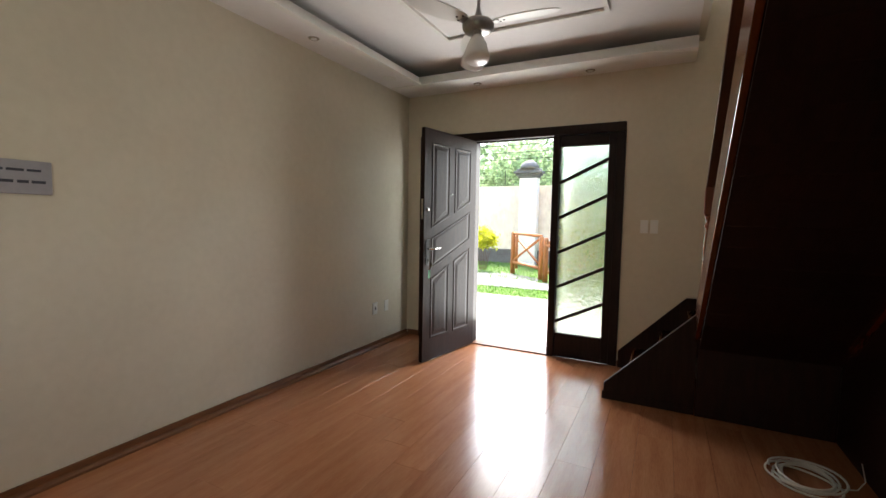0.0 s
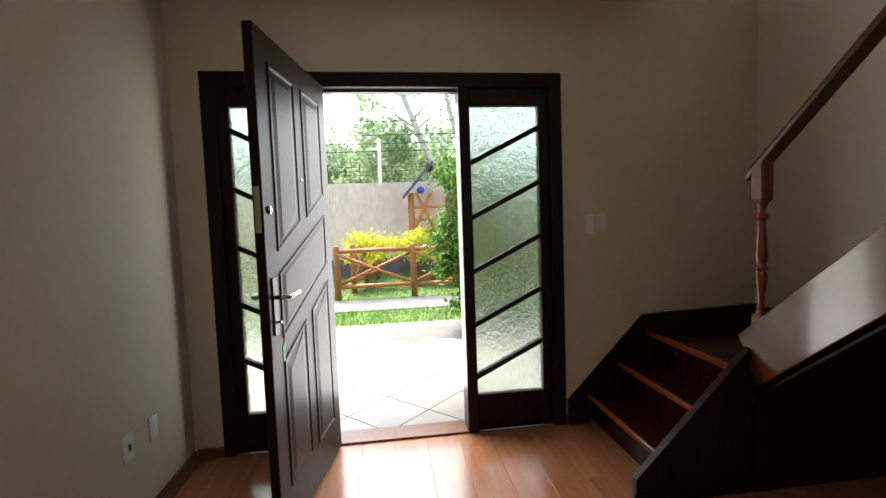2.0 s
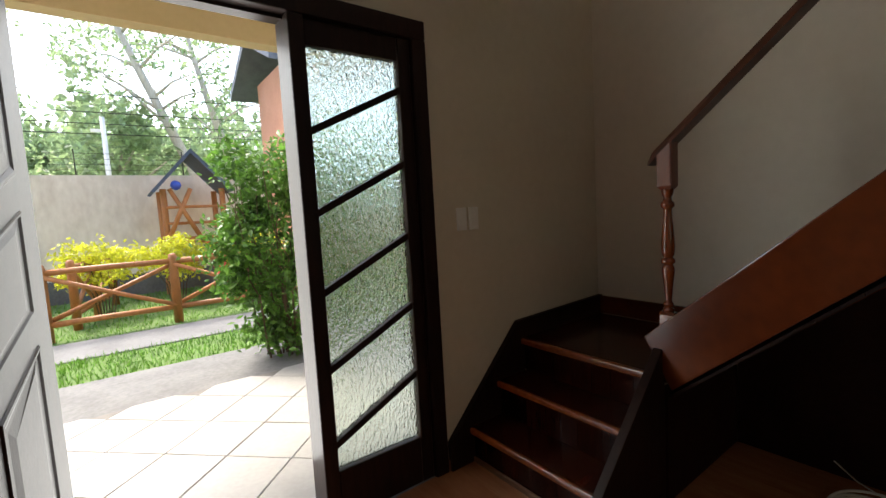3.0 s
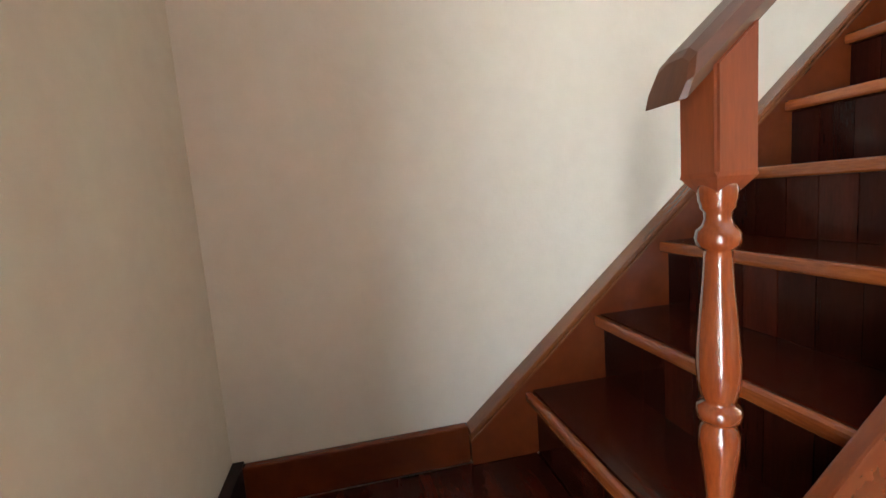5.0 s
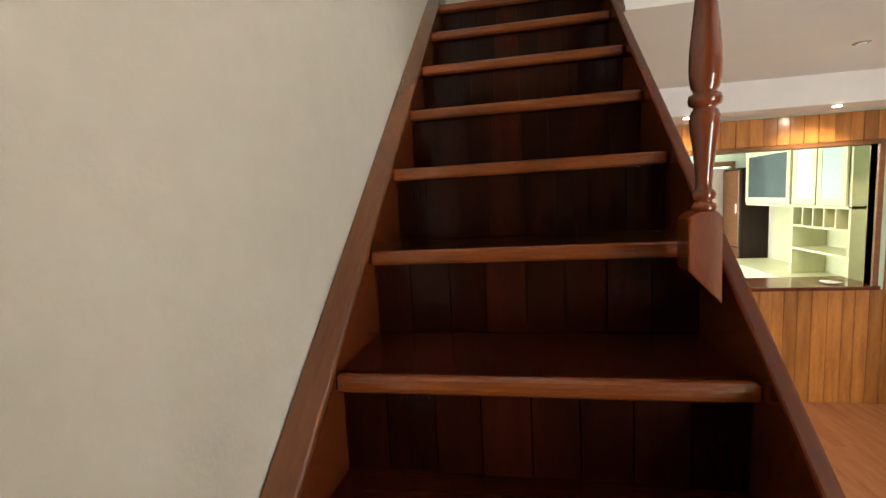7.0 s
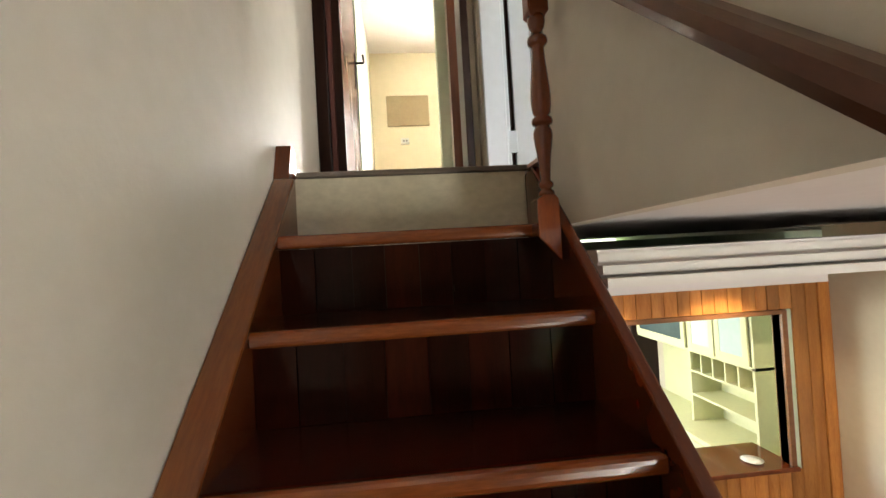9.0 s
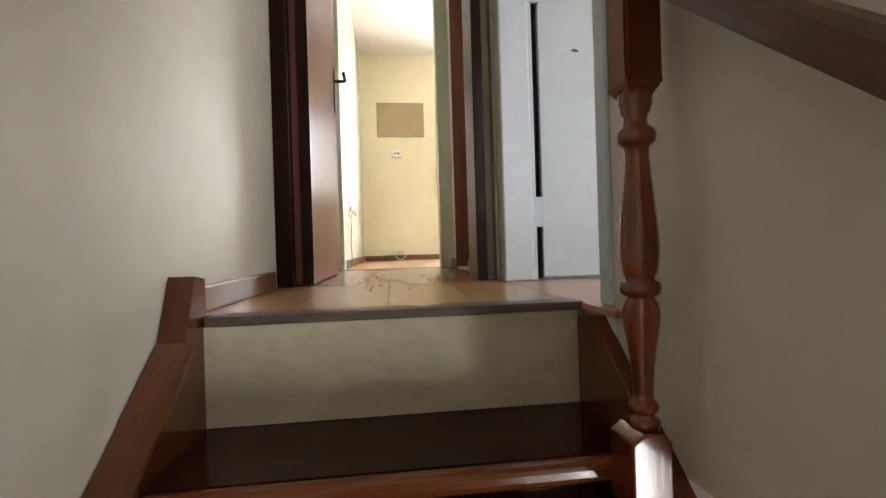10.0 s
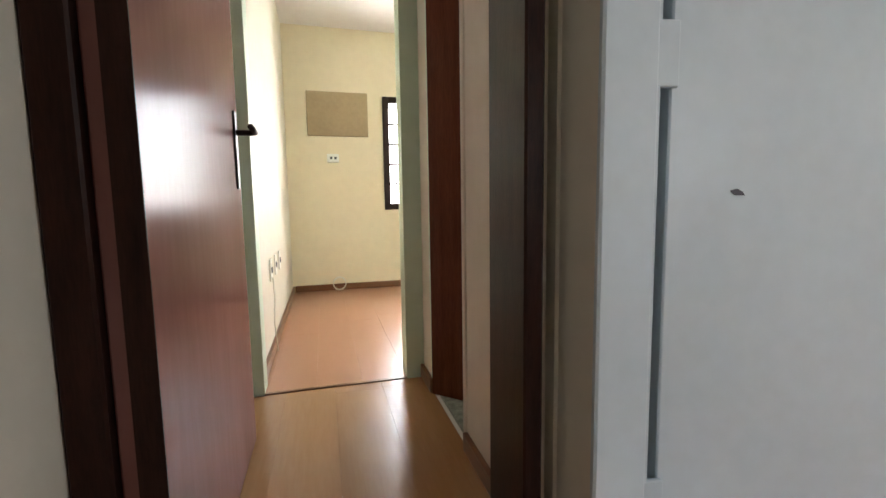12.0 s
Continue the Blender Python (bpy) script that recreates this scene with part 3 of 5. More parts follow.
def baluster(y, base, parent, name, x=2.838, fat=1.0, drop=0.175, turn=1.0):
    """Square block above, turned middle, pointed block below against the stringer."""
    top = rail_z(y) - 0.01
    low = top - drop
    k = (low - base) / 0.56
    turned = ((0.0150, 0), (0.0195, 0.004), (0.0210, 0.012), (0.0195, 0.020), (0.0145, 0.023), (0.0140, 0.028), (0.0180, 0.031), (0.0195, 0.039), (0.0180, 0.047), (0.0135, 0.051),
              (0.0130, 0.062), (0.0150, 0.10), (0.0185, 0.14), (0.0225, 0.172), (0.0243, 0.192), (0.0238, 0.206), (0.0205, 0.218), (0.0180, 0.222), (0.0180, 0.226),
              (0.0250, 0.230), (0.0268, 0.240), (0.0250, 0.250), (0.0185, 0.254), (0.0185, 0.259), (0.0222, 0.266), (0.0250, 0.288), (0.0258, 0.312), (0.0245, 0.345), (0.0210, 0.392),
              (0.0172, 0.44), (0.0160, 0.468), (0.0165, 0.478), (0.0195, 0.481), (0.0245, 0.487), (0.0258, 0.497), (0.0240, 0.507), (0.0180, 0.513), (0.0152, 0.522), (0.0155, 0.532),
              (0.0195, 0.538), (0.0195, 0.543), (0.0215, 0.548), (0.0225, 0.56), (0.0225, 0.575))
    n = part(name, lathe([(r_ * fat * turn, z_ * k) for r_, z_ in turned], 28, (x, y, base)), POST, parent, smooth=True)
    h = 0.026 * fat
    bm = bmesh.new()
    loops = [[bm.verts.new((x + u * h * s, y + v * h * s, z if z else rail_z(y + v * h) - 0.012)) for u, v in ((-1, -1), (1, -1), (1, 1), (-1, 1))]
             for s, z in ((0.55, low), (0.97, low + 0.018), (1.0, low + 0.024), (1.0, 0))]
    for p, q in zip(loops, loops[1:]):
        for j in range(4):
            bm.faces.new((p[j], p[(j + 1) % 4], q[(j + 1) % 4], q[j]))
    bm.faces.new(loops[0][::-1])
    bm.faces.new(loops[-1])
    bmesh.ops.bevel(bm, geom=[d for d in bm.edges if abs(d.verts[0].co.z - d.verts[1].co.z) > 0.05], offset=0.004, segments=2, affect="EDGES")
    part("block", bm, BLOCK, n)
    bm = prism([(x - 0.021, base - 0.16), (x + 0.034, base - 0.10), (x + 0.034, base - 0.008), (x + 0.018, base + 0.004), (x - 0.012, base + 0.004), (x - 0.021, base - 0.008)], "y", y - 0.03, y + 0.03, 0.003)
    part("foot_block", bm, POST, n)
    return n


baluster(-0.828, 0.835, stairs, "newel", 2.812, 1.16, turn=0.88)
baluster(-1.875, 1.835, stairs, "baluster", 2.842, drop=0.13)
baluster(-3.075, 2.835, stairs, "baluster", 2.83)
bm = bmesh.new()
prof = [(-0.036, -0.030), (0.036, -0.030), (0.040, -0.005), (0.034, 0.024), (0.016, 0.036), (-0.016, 0.036), (-0.034, 0.024), (-0.040, -0.005)]
rings = []
for y, s in ((-0.765, 0.86), (-0.772, 1.0), (-3.235, 1.0), (-3.25, 0.85)):
    rings.append([bm.verts.new((2.820 + u * s * 0.92, y - v * 0.3, rail_z(y) + v * s * 0.92)) for u, v in prof])
for p, q in zip(rings, rings[1:]):
    for k in range(len(prof)):
        bm.faces.new((p[k], p[(k + 1) % len(prof)], q[(k + 1) % len(prof)], q[k]))
bm.faces.new(rings[0][::-1])
bm.faces.new(rings[-1])
part("handrail", bm, RAILWOOD, stairs)

# ---------- entrance door ----------
frame_ob = thing("door_frame", (1.2, 0.05, 0), "dark stained wooden entrance frame with two glazed sidelights", "door frame", kind="structure")
FY0, FY1 = -0.022, 0.13
for x0, x1 in ((FX0, FX0 + 0.075), (0.735, 0.80), (1.592, 1.655), (FX1 - 0.075, FX1)):
    part("post", box(x0, x1, FY0, FY1, 0.001, FZ - 0.087, 0.006, 2), DARK, frame_ob)
part("head", box(FX0, FX1, FY0, FY1, FZ - 0.085, FZ, 0.006, 2), DARK, frame_ob)
part("door_stop", box(0.801, 1.591, 0.03, 0.045, FZ - 0.10, FZ - 0.086), DARK, frame_ob)
part("threshold", box(0.801, 1.591, -0.015, 0.148, 0.0, 0.012, 0.003), SKIRT, frame_ob)


def sidelight(x0, x1, g0, g1, rise):
    """Fixed stile, bottom panel and six panes between slanted bars."""
    a, b, z0, z1 = 0.0, 0.05, 0.228, 1.988
    part("stile", box(x0, g0, a, b, 0.002, FZ - 0.087, 0.004), DARK, frame_ob)
    part("stile", box(g1, x1, a, b, 0.002, FZ - 0.087, 0.004), DARK, frame_ob)
    part("bottom_panel", box(g0 + 0.001, g1 - 0.001, a + 0.002, b - 0.002, 0.002, z0, 0.004), DARK, frame_ob)
    part("top_rail", box(g0 + 0.001, g1 - 0.001, a + 0.002, b - 0.002, z1, FZ - 0.088, 0.004), DARK, frame_ob)
    lows = [0.34 + 0.3285 * k for k in range(5)]
    half = 0.016
    for z in lows:
        za, zb = (z, z + 0.205) if rise else (z + 0.205, z)
        part("glazing_bar", prism([(g0, za - half), (g1, zb - half), (g1, zb + half), (g0, za + half)], "y", a + 0.006, b - 0.006, 0.003), DARK, frame_ob)
    edges = [None] + lows + [None]
    for lo, hi in zip(edges, edges[1:]):
        def ends(z, default):
            if z is None:
                return default, default
            return (z, z + 0.205) if rise else (z + 0.205, z)
        la, lb = ends(lo, z0 - 0.005)
        ha, hb = ends(hi, z1 + 0.005)
        p = part("pane", prism([(g0 - 0.003, la), (g1 + 0.003, lb), (g1 + 0.003, hb), (g0 - 0.003, ha)], "y", 0.022, 0.027), PEBBLE, frame_ob, "pebbled translucent glass pane")
        p.visible_shadow = False


sidelight(1.656, FX1 - 0.076, 1.661, 2.082, True)
sidelight(FX0 + 0.076, 0.734, 0.30, 0.716, False)

door = thing("entrance_door", (0.80, -0.02, 0.01), "open dark stained panelled wooden entrance door", "door")
DW, DH, DT = 0.826, 2.075, 0.04
part("leaf", box(0, DW, -DT / 2, DT / 2, 0, DH, 0.003), DARK, None)
leaf = bpy.context.scene.objects["leaf"]
leaf.parent = door


def door_panel(points):
    for s in (-1, 1):
        cx, cz = sum(p[0] for p in points) / len(points), sum(p[1] for p in points) / len(points)
        bm = bmesh.new()
        out = [bm.verts.new((u, s * (DT / 2 + 0.0005), z)) for u, z in points]

        def ring(f, d):
            return [bm.verts.new((u + (cx - u) * f * 0.16 / max(abs(cx - u), 0.05) * 0.6, s * (DT / 2 + d), z + (cz - z) * f * 0.16 / max(abs(cz - z), 0.05) * 0.6)) for u, z in points]
        r1, r2, r3 = ring(0.06, 0.005), ring(0.14, 0.005), ring(0.24, 0.0008)
        r4, r5 = ring(0.34, 0.0008), ring(0.62, 0.0045)
        n = len(points)
        for p, q in zip((out, r1, r2, r3, r4), (r1, r2, r3, r4, r5)):
            for k in range(n):
                bm.faces.new((p[k], p[(k + 1) % n], q[(k + 1) % n], q[k]))
        bm.faces.new(r5)
        ob = link_bm("raised_panel", bm, DARK)
        ob.parent = leaf


door_panel([(0.10, 1.96), (0.37, 1.96), (0.37, 1.34), (0.10, 1.45)])
door_panel([(0.45, 1.96), (0.72, 1.96), (0.72, 1.20), (0.45, 1.31)])
door_panel([(0.10, 1.36), (0.72, 1.11), (0.72, 0.84), (0.10, 1.09)])
door_panel([(0.10, 1.00), (0.37, 0.89), (0.37, 0.20), (0.10, 0.20)])
door_panel([(0.45, 0.86), (0.72, 0.75), (0.72, 0.20), (0.45, 0.20)])
for s in (-1, 1):
    o = DT / 2
    bm = bmesh.new()
    box(0.752, 0.792, s * o, s * (o + 0.006), 0.87, 1.10, bm=bm)
    ob = link_bm("lock_plate", bm, BLACKMETAL)
    ob.parent = leaf
    bm = tube([(0.772, s * o, 1.02), (0.772, s * (o + 0.045), 1.02), (0.760, s * (o + 0.055), 1.02), (0.655, s * (o + 0.055), 1.025)], 0.009, 10)
    h = link_bm("door_handle", bm, CHROME, True)
    h.parent = leaf
    bm = lathe([(0.016, 0), (0.016, 0.006), (0.010, 0.008)], 16)
    bmesh.ops.transform(bm, matrix=pose(0.772, s * o, 1.37, -90 * s, 0, 0), verts=bm.verts[:])
    ob = link_bm("upper_lock", bm, CHROME, True)
    ob.parent = leaf
ob = link_bm("lock_edge", box(DW - 0.0005, DW + 0.002, -0.012, 0.012, 1.28, 1.46), CHROME)
ob.parent = leaf
bm = tube([(0.772, 0.023, 0.92), (0.772, 0.045, 0.92)], 0.006, 8)
tube([(0.772, 0.045, 0.905), (0.772, 0.05, 0.86), (0.772, 0.045, 0.83)], 0.003, 6, bm=bm)
ob = link_bm("keys", bm, CHROME)
ob.parent = leaf
ob = link_bm("key_tag", box(0.758, 0.786, 0.043, 0.047, 0.76, 0.83, 0.002), GREENTAG)
ob.parent = leaf
bm = lathe([(0.007, 0), (0.007, 0.004)], 12)
bmesh.ops.transform(bm, matrix=pose(0.41, 0.021, 1.52, -90, 0, 0), verts=bm.verts[:])
ob = link_bm("peephole", bm, CHROME)
ob.parent = leaf
door.matrix_basis = pose(0.805, -0.024, 0.012, 0, 0, -100)

# ---------- switches and sockets ----------
def plate(name, m, w, h, label, parts_=()):
    t = thing(name, (0, 0, 0), label, "switch" if "switch" in name else "socket")
    part("cover", box(-w / 2, w / 2, -0.009, 0, -h / 2, h / 2, 0.003, 2), PLASTIC, t)
    for (u, v, a, b, mt) in parts_:
        part("button", box(u - a / 2, u + a / 2, -0.013, -0.0085, v - b / 2, v + b / 2, 0.001), mt, t)
    t.matrix_basis = m
    return t


plate("light_switch", pose(2.397, -0.0005, 1.262), 0.062, 0.115, "white plastic light switch on the cream wall", [(0, 0, 0.03, 0.05, PLASTIC)])
plate("light_switch", pose(2.475, -0.0005, 1.262), 0.062, 0.115, "white plastic light switch on the cream wall", [(0, 0, 0.03, 0.05, PLASTIC)])
plate("wall_socket", pose(0.0005, -0.615, 0.39, 0, 0, 90), 0.075, 0.118, "white plastic socket low on the wall", [(0, 0, 0.016, 0.03, INK)])
plate("wall_socket", pose(0.0005, -0.417, 0.39, 0, 0, 90), 0.070, 0.112, "blank white plastic cover low on the wall")

# ---------- plaque ----------
sign = thing("wall_plaque", (0, -3.28, 1.45), "small grey wall plaque with dark script", "plaque")
part("board", box(0.001, 0.014, -3.44, -3.165, 1.375, 1.525, 0.002), SIGN, sign)
for z, h, words in ((1.476, 0.011, ((-3.425, -3.385), (-3.375, -3.335), (-3.325, -3.265), (-3.255, -3.205))), (1.424, 0.013, ((-3.415, -3.375), (-3.362, -3.302), (-3.29, -3.25), (-3.24, -3.19)))):
    for a, b in words:
        part("lettering", box(0.0142, 0.0150, a, b, z, z + h), INK, sign)

# ---------- ceiling fan ----------
FXc, FYc, FZc = 1.575, -1.83, 2.38
fan = thing("ceiling_fan", (FXc, FYc, ZC), "grey ceiling fan with pale blades and two frosted lamps", "fan")
part("rod", lathe([(0.028, 0.02), (0.022, 0.05), (0.012, 0.09), (0.009, 0.11), (0.009, ZC - FZc - 0.05), (0.04, ZC - FZc - 0.045), (0.055, ZC - FZc - 0.002)], 20, (FXc, FYc, FZc)), SILVER, fan, smooth=True)
part("motor", lathe([(0.035, -0.045), (0.070, -0.038), (0.088, -0.018), (0.090, 0.008), (0.078, 0.024), (0.045, 0.034), (0.026, 0.045)], 28, (FXc, FYc, FZc)), SILVER, fan, smooth=True)
for a, tilt in ((-70, 14), (125, 40)):
    m = pose(FXc + 0.03 * math.cos(radians(a)), FYc + 0.03 * math.sin(radians(a)), FZc - 0.03, 0, 0, a) @ pose(0, 0, 0, 0, -tilt, 0)
    bm = lathe([(0.020, -0.05), (0.024, -0.03), (0.022, 0.0)], 18)
    bmesh.ops.transform(bm, matrix=m, verts=bm.verts[:])
    h = part("lamp_holder", bm, SILVER, fan, smooth=True)
    bm = lathe([(0.060, -0.19), (0.068, -0.182), (0.066, -0.15), (0.054, -0.10), (0.036, -0.06), (0.026, -0.045)], 28)
    bmesh.ops.transform(bm, matrix=m, verts=bm.verts[:])
    part("lamp_shade", bm, OPAL, h, "frosted glass lamp shade", smooth=True)
for k in range(3):
    m = pose(FXc, FYc, FZc + 0.012, 0, 0, 2 + 120 * k) @ pose(0, 0, 0, 10, 0, 0)
    bm = bmesh.new()
    outline = [(0.10, 0.032), (0.16, 0.050), (0.26, 0.062), (0.36, 0.058), (0.43, 0.036), (0.455, 0.0), (0.42, -0.036), (0.34, -0.054), (0.22, -0.058), (0.15, -0.046), (0.10, -0.03)]
    prism(outline, "z", -0.003, 0.003, bm=bm)
    bmesh.ops.transform(bm, matrix=m, verts=bm.verts[:])
    b = part("blade", bm, PLASTIC, fan)
    bm = box(0.06, 0.12, -0.028, 0.028, -0.007, -0.0032)
    bmesh.ops.transform(bm, matrix=m, verts=bm.verts[:])
    part("blade_bracket", bm, SILVER, b)
    for u, v in ((0.125, 0.022), (0.125, -0.022), (0.15, 0.0)):
        bm = lathe([(0.0005, -0.0065), (0.005, -0.006), (0.0055, -0.0032)], 10, (u, v, 0))
        bmesh.ops.transform(bm, matrix=m, verts=bm.verts[:])
        part("screw", bm, BLACKMETAL, b)

# ---------- recessed spots ----------
def downlight(x, y, z, lit, r=0.032):
    t = thing("downlight", (x, y, z), "small round recessed ceiling spotlight" + (", lit" if lit else ", off"), "spotlight", "recessed spotlights")
    bm = lathe([(r * 0.75, -0.004), (r * 1.05, -0.006), (r * 1.3, 0.0)], 20, (x, y, z))
    part("ring", bm, CHROME, t, smooth=True)
    part("lens", lathe([(r * 0.7, -0.0075), (r * 0.72, -0.0045)], 16, (x, y, z)), BULB if lit else OPAL, t)
    return t


for x, y in ((0.185, -1.65), (0.875, -0.17), (1.915, -0.12), (0.185, -3.3), (1.3, -3.9)):
    downlight(x, y, ZSOF, False)
for x in (0.9, 1.9):
    downlight(x, -4.72, ZLOW, True)
t = thing("ceiling_speaker", (0.185, -0.655, ZSOF), "flat round white cover in the ceiling soffit", "ceiling cover")
part("disc", lathe([(0.062, -0.006), (0.07, -0.003), (0.07, 0)], 28, (0.185, -0.655, ZSOF)), PLASTER, t)

# ---------- cable on the floor ----------
cable = thing("coiled_cable", (3.25, -1.42, 0), "white coiled cable lying on the floor below the stairs", "cable")
pts = []
for k in range(230):
    a = k / 229 * 2 * math.pi * 6.5
    r_ = 0.125 + 0.022 * math.sin(a * 0.37) + 0.010 * math.sin(k * 0.31)
    pts.append((3.25 + 0.012 * math.sin(a * 0.23) + r_ * math.cos(a), -1.42 + 0.014 * math.cos(a * 0.31) + r_ * 1.06 * math.sin(a), 0.006 + 0.010 * (k / 60) + 0.006 * math.sin(a * 1.7)))
part("coil", tube(pts, 0.0055, 6), CABLE, cable, smooth=True)
part("loose_end", tube([(3.36, -1.45, 0.012), (3.46, -1.40, 0.008), (3.52, -1.30, 0.012), (3.527, -1.22, 0.07)], 0.003, 6), CABLE, cable)

# ---------- plank wall and serving hatch before the kitchen ----------
wall("wall_hatch", "y", YB - 0.09, YB - 0.022, 0.0, 2.24, -0.01, 2.75, MINT, [(0.40, 2.10, 1.0, 2.13)], "plank clad partition with a serving hatch")
hatch = thing("hatch_frame", (1.2, YB, 0), "brown wooden frame and worktop of the serving hatch", "hatch", kind="structure")
for x0, x1 in ((0.36, 0.40), (2.10, 2.14)):
    part("jamb", box(x0, x1, YB - 0.10, YB + 0.004, 0.985, 2.165, 0.003), SKIRT, hatch)
part("head", box(0.40, 2.10, YB - 0.10, YB + 0.004, 2.13, 2.165, 0.003), SKIRT, hatch)
part("worktop", box(0.36, 2.16, YB - 0.42, YB + 0.03, 0.972, 1.004, 0.006, 2), STAIR, hatch, "varnished wooden hatch worktop")
dish = thing("saucer", (0.62, YB - 0.12, 1.005), "small white saucer on the hatch worktop", "saucer")
part("dish", lathe([(0.035, 0.001), (0.04, 0.002), (0.075, 0.012), (0.077, 0.014), (0.03, 0.005)], 24, (0.62, YB - 0.12, 1.004)), PLASTIC, dish, smooth=True)

# ---------- kitchen ----------
hutch = thing("kitchen_hutch", (0.2, -6.3, 0), "pale green kitchen hutch with glass doors and bottle rack", "cabinet")
HX = 0.34
part("base_body", box(0.002, 0.55, -7.3, -5.28, 0.002, 0.86, 0.004), CABINET, hutch)
part("base_top", box(0.002, 0.57, -7.32, -5.26, 0.861, 0.895, 0.005), CABINET, hutch)
for k in range(4):
    y0 = -7.28 + k * 0.5
    d = part("base_door", box(0.551, 0.57, y0, y0 + 0.48, 0.10, 0.84, 0.004), CABINET, hutch)
    part("knob", lathe([(0.008, 0), (0.014, 0.012), (0.008, 0.02)], 12, (0.58, y0 + 0.42, 0.7)), CHROME, d)
part("upper_back", box(0.002, 0.018, -7.22, -5.40, 0.896, 2.29), CABINET, hutch)
part("upper_top", box(0.019, HX, -7.22, -5.40, 2.26, 2.29, 0.003), CABINET, hutch)
part("upper_shelf", box(0.019, HX, -7.22, -5.40, 1.60, 1.63, 0.003), CABINET, hutch)
for y in (-7.22, -6.26, -5.43):
    part("side", box(0.019, HX, y, y + 0.03, 1.631 if y < -6.3 else 0.896, 2.259, 0.002), CABINET, hutch)
for y0, y1, mt in ((-7.19, -6.27, BLACKGLASS), (-6.22, -5.85, FROST), (-5.83, -5.44, FROST)):
    d = part("glass_door", box(HX + 0.001, HX + 0.018, y0 + 0.06, y1 - 0.06, 1.70, 2.19), mt, hutch)
    for a in ((y0, y0 + 0.06, 1.635, 2.255), (y1 - 0.06, y1, 1.635, 2.255), (y0 + 0.06, y1 - 0.06, 1.635, 1.70), (y0 + 0.06, y1 - 0.06, 2.19, 2.255)):
        part("door_rail", box(HX + 0.001, HX + 0.022, *a), CABINET, d)
part("rack_shelf", box(0.019, HX, -6.229, -5.431, 1.40, 1.42), CABINET, hutch)
for k in range(1, 5):
    part("rack_divider", box(0.019, HX, -6.23 + 0.16 * k - 0.008, -6.23 + 0.16 * k + 0.008, 1.42, 1.60), CABINET, hutch)
part("open_shelf", box(0.019, HX, -6.229, -5.431, 1.16, 1.18), CABINET, hutch)
cup = thing("tall_cupboard", (0.35, -7.7, 0), "tall dark brown kitchen cupboard", "cupboard")
part("carcass", box(0.003, 0.34, -7.92, -7.36, 0.002, 2.08, 0.004), PANEL, cup)
for z0, z1 in ((0.06, 1.02), (1.04, 2.05)):
    d = part("cupboard_door", box(0.341, 0.358, -7.90, -7.38, z0, z1, 0.004), SKIRT, cup)
    part("handle", box(0.359, 0.372, -7.44, -7.42, (z0 + z1) / 2 - 0.06, (z0 + z1) / 2 + 0.06, 0.003), CHROME, d)
kd = thing("kitchen_door", (0.22, -7.95, 0), "cream painted kitchen door standing open", "door")
part("leaf", box(0.22, 0.89, -7.97, -7.935, 0.005, 2.10, 0.004), PLASTER, kd)
for z0, z1 in ((0.16, 0.95), (1.10, 1.95)):
    part("door_panel", box(0.32, 0.79, -7.9345, -7.928, z0, z1, 0.003), PLASTER, kd.children[0])
kd.matrix_basis = pose(0.22, -7.95, 0, 0, 0, 35)
for a in ((0.14, 0.20, 0.0, 2.20), (0.88, 0.94, 0.0, 2.20), (0.2005, 0.8795, 2.13, 2.20)):
    tagged(link_bm("kitchen_door_frame", box(a[0], a[1], -8.03, -7.985, a[2], a[3], 0.003), SKIRT), "brown kitchen door frame", "door frame", kind="structure")
kt = thing("kitchen_table", (1.3, -6.5, 0), "small pale green kitchen table", "table")
part("tabletop", box(0.95, 1.75, -6.9, -6.0, 0.72, 0.75, 0.006), CABINET, kt)
for x, y in ((1.0, -6.85), (1.7, -6.85), (1.0, -6.05), (1.7, -6.05)):
    part("leg", box(x - 0.025, x + 0.025, y - 0.025, y + 0.025, 0.001, 0.719, 0.004), CABINET, kt)

# ---------- upper hall: dark door frame and open door ----------
df = thing("dark_door_frame", (3.17, YD, ZU), "dark stained door frame across the upper hall", "door frame", kind="structure")
# the narrow jamb takes the sheen tinted veneer for its reflecting band
for x0, x1, y0, y1 in ((3.497, XR - 0.001, YD - 0.054, YD - 0.022), (3.469, 3.496, YD - 0.16, YD - 0.04), (2.836, 2.872, YD - 0.16, YD + 0.004)):
    part("jamb", box(x0, x1, y0, y1, ZU + 0.001, DZ, 0.004), LEAFWOOD if x0 == 3.469 else DARKFRAME, df)
part("head", box(2.836, XR - 0.001, YD - 0.16, YD - 0.002, DZ + 0.001, DZ + 0.07, 0.004), DARKFRAME, df)
hd = thing("hall_door", (3.43, YD - 0.1, ZU), "open polished reddish brown door with a lever handle", "door")
part("leaf", box(3.430, 3.466, -4.785, -4.034, ZU + 0.008, DZ - 0.01, 0.002), LEAFWOOD, hd)
leaf2 = hd.children[0]
part("leaf_edge", box(3.4295, 3.4665, -4.0335, -4.030, ZU + 0.008, DZ - 0.01), DARKFRAME, leaf2, "dark hinge edge of the door")
part("lock_plate", box(3.424, 3.4295, -4.74, -4.712, ZU + 0.80, ZU + 1.02, 0.002), BLACKMETAL, leaf2)
part("lever_handle", tube([(3.429, -4.726, ZU + 0.96), (3.382, -4.726, ZU + 0.96), (3.372, -4.715, ZU + 0.96), (3.372, -4.63, ZU + 0.962)], 0.008, 10), BLACKMETAL, leaf2, smooth=True)

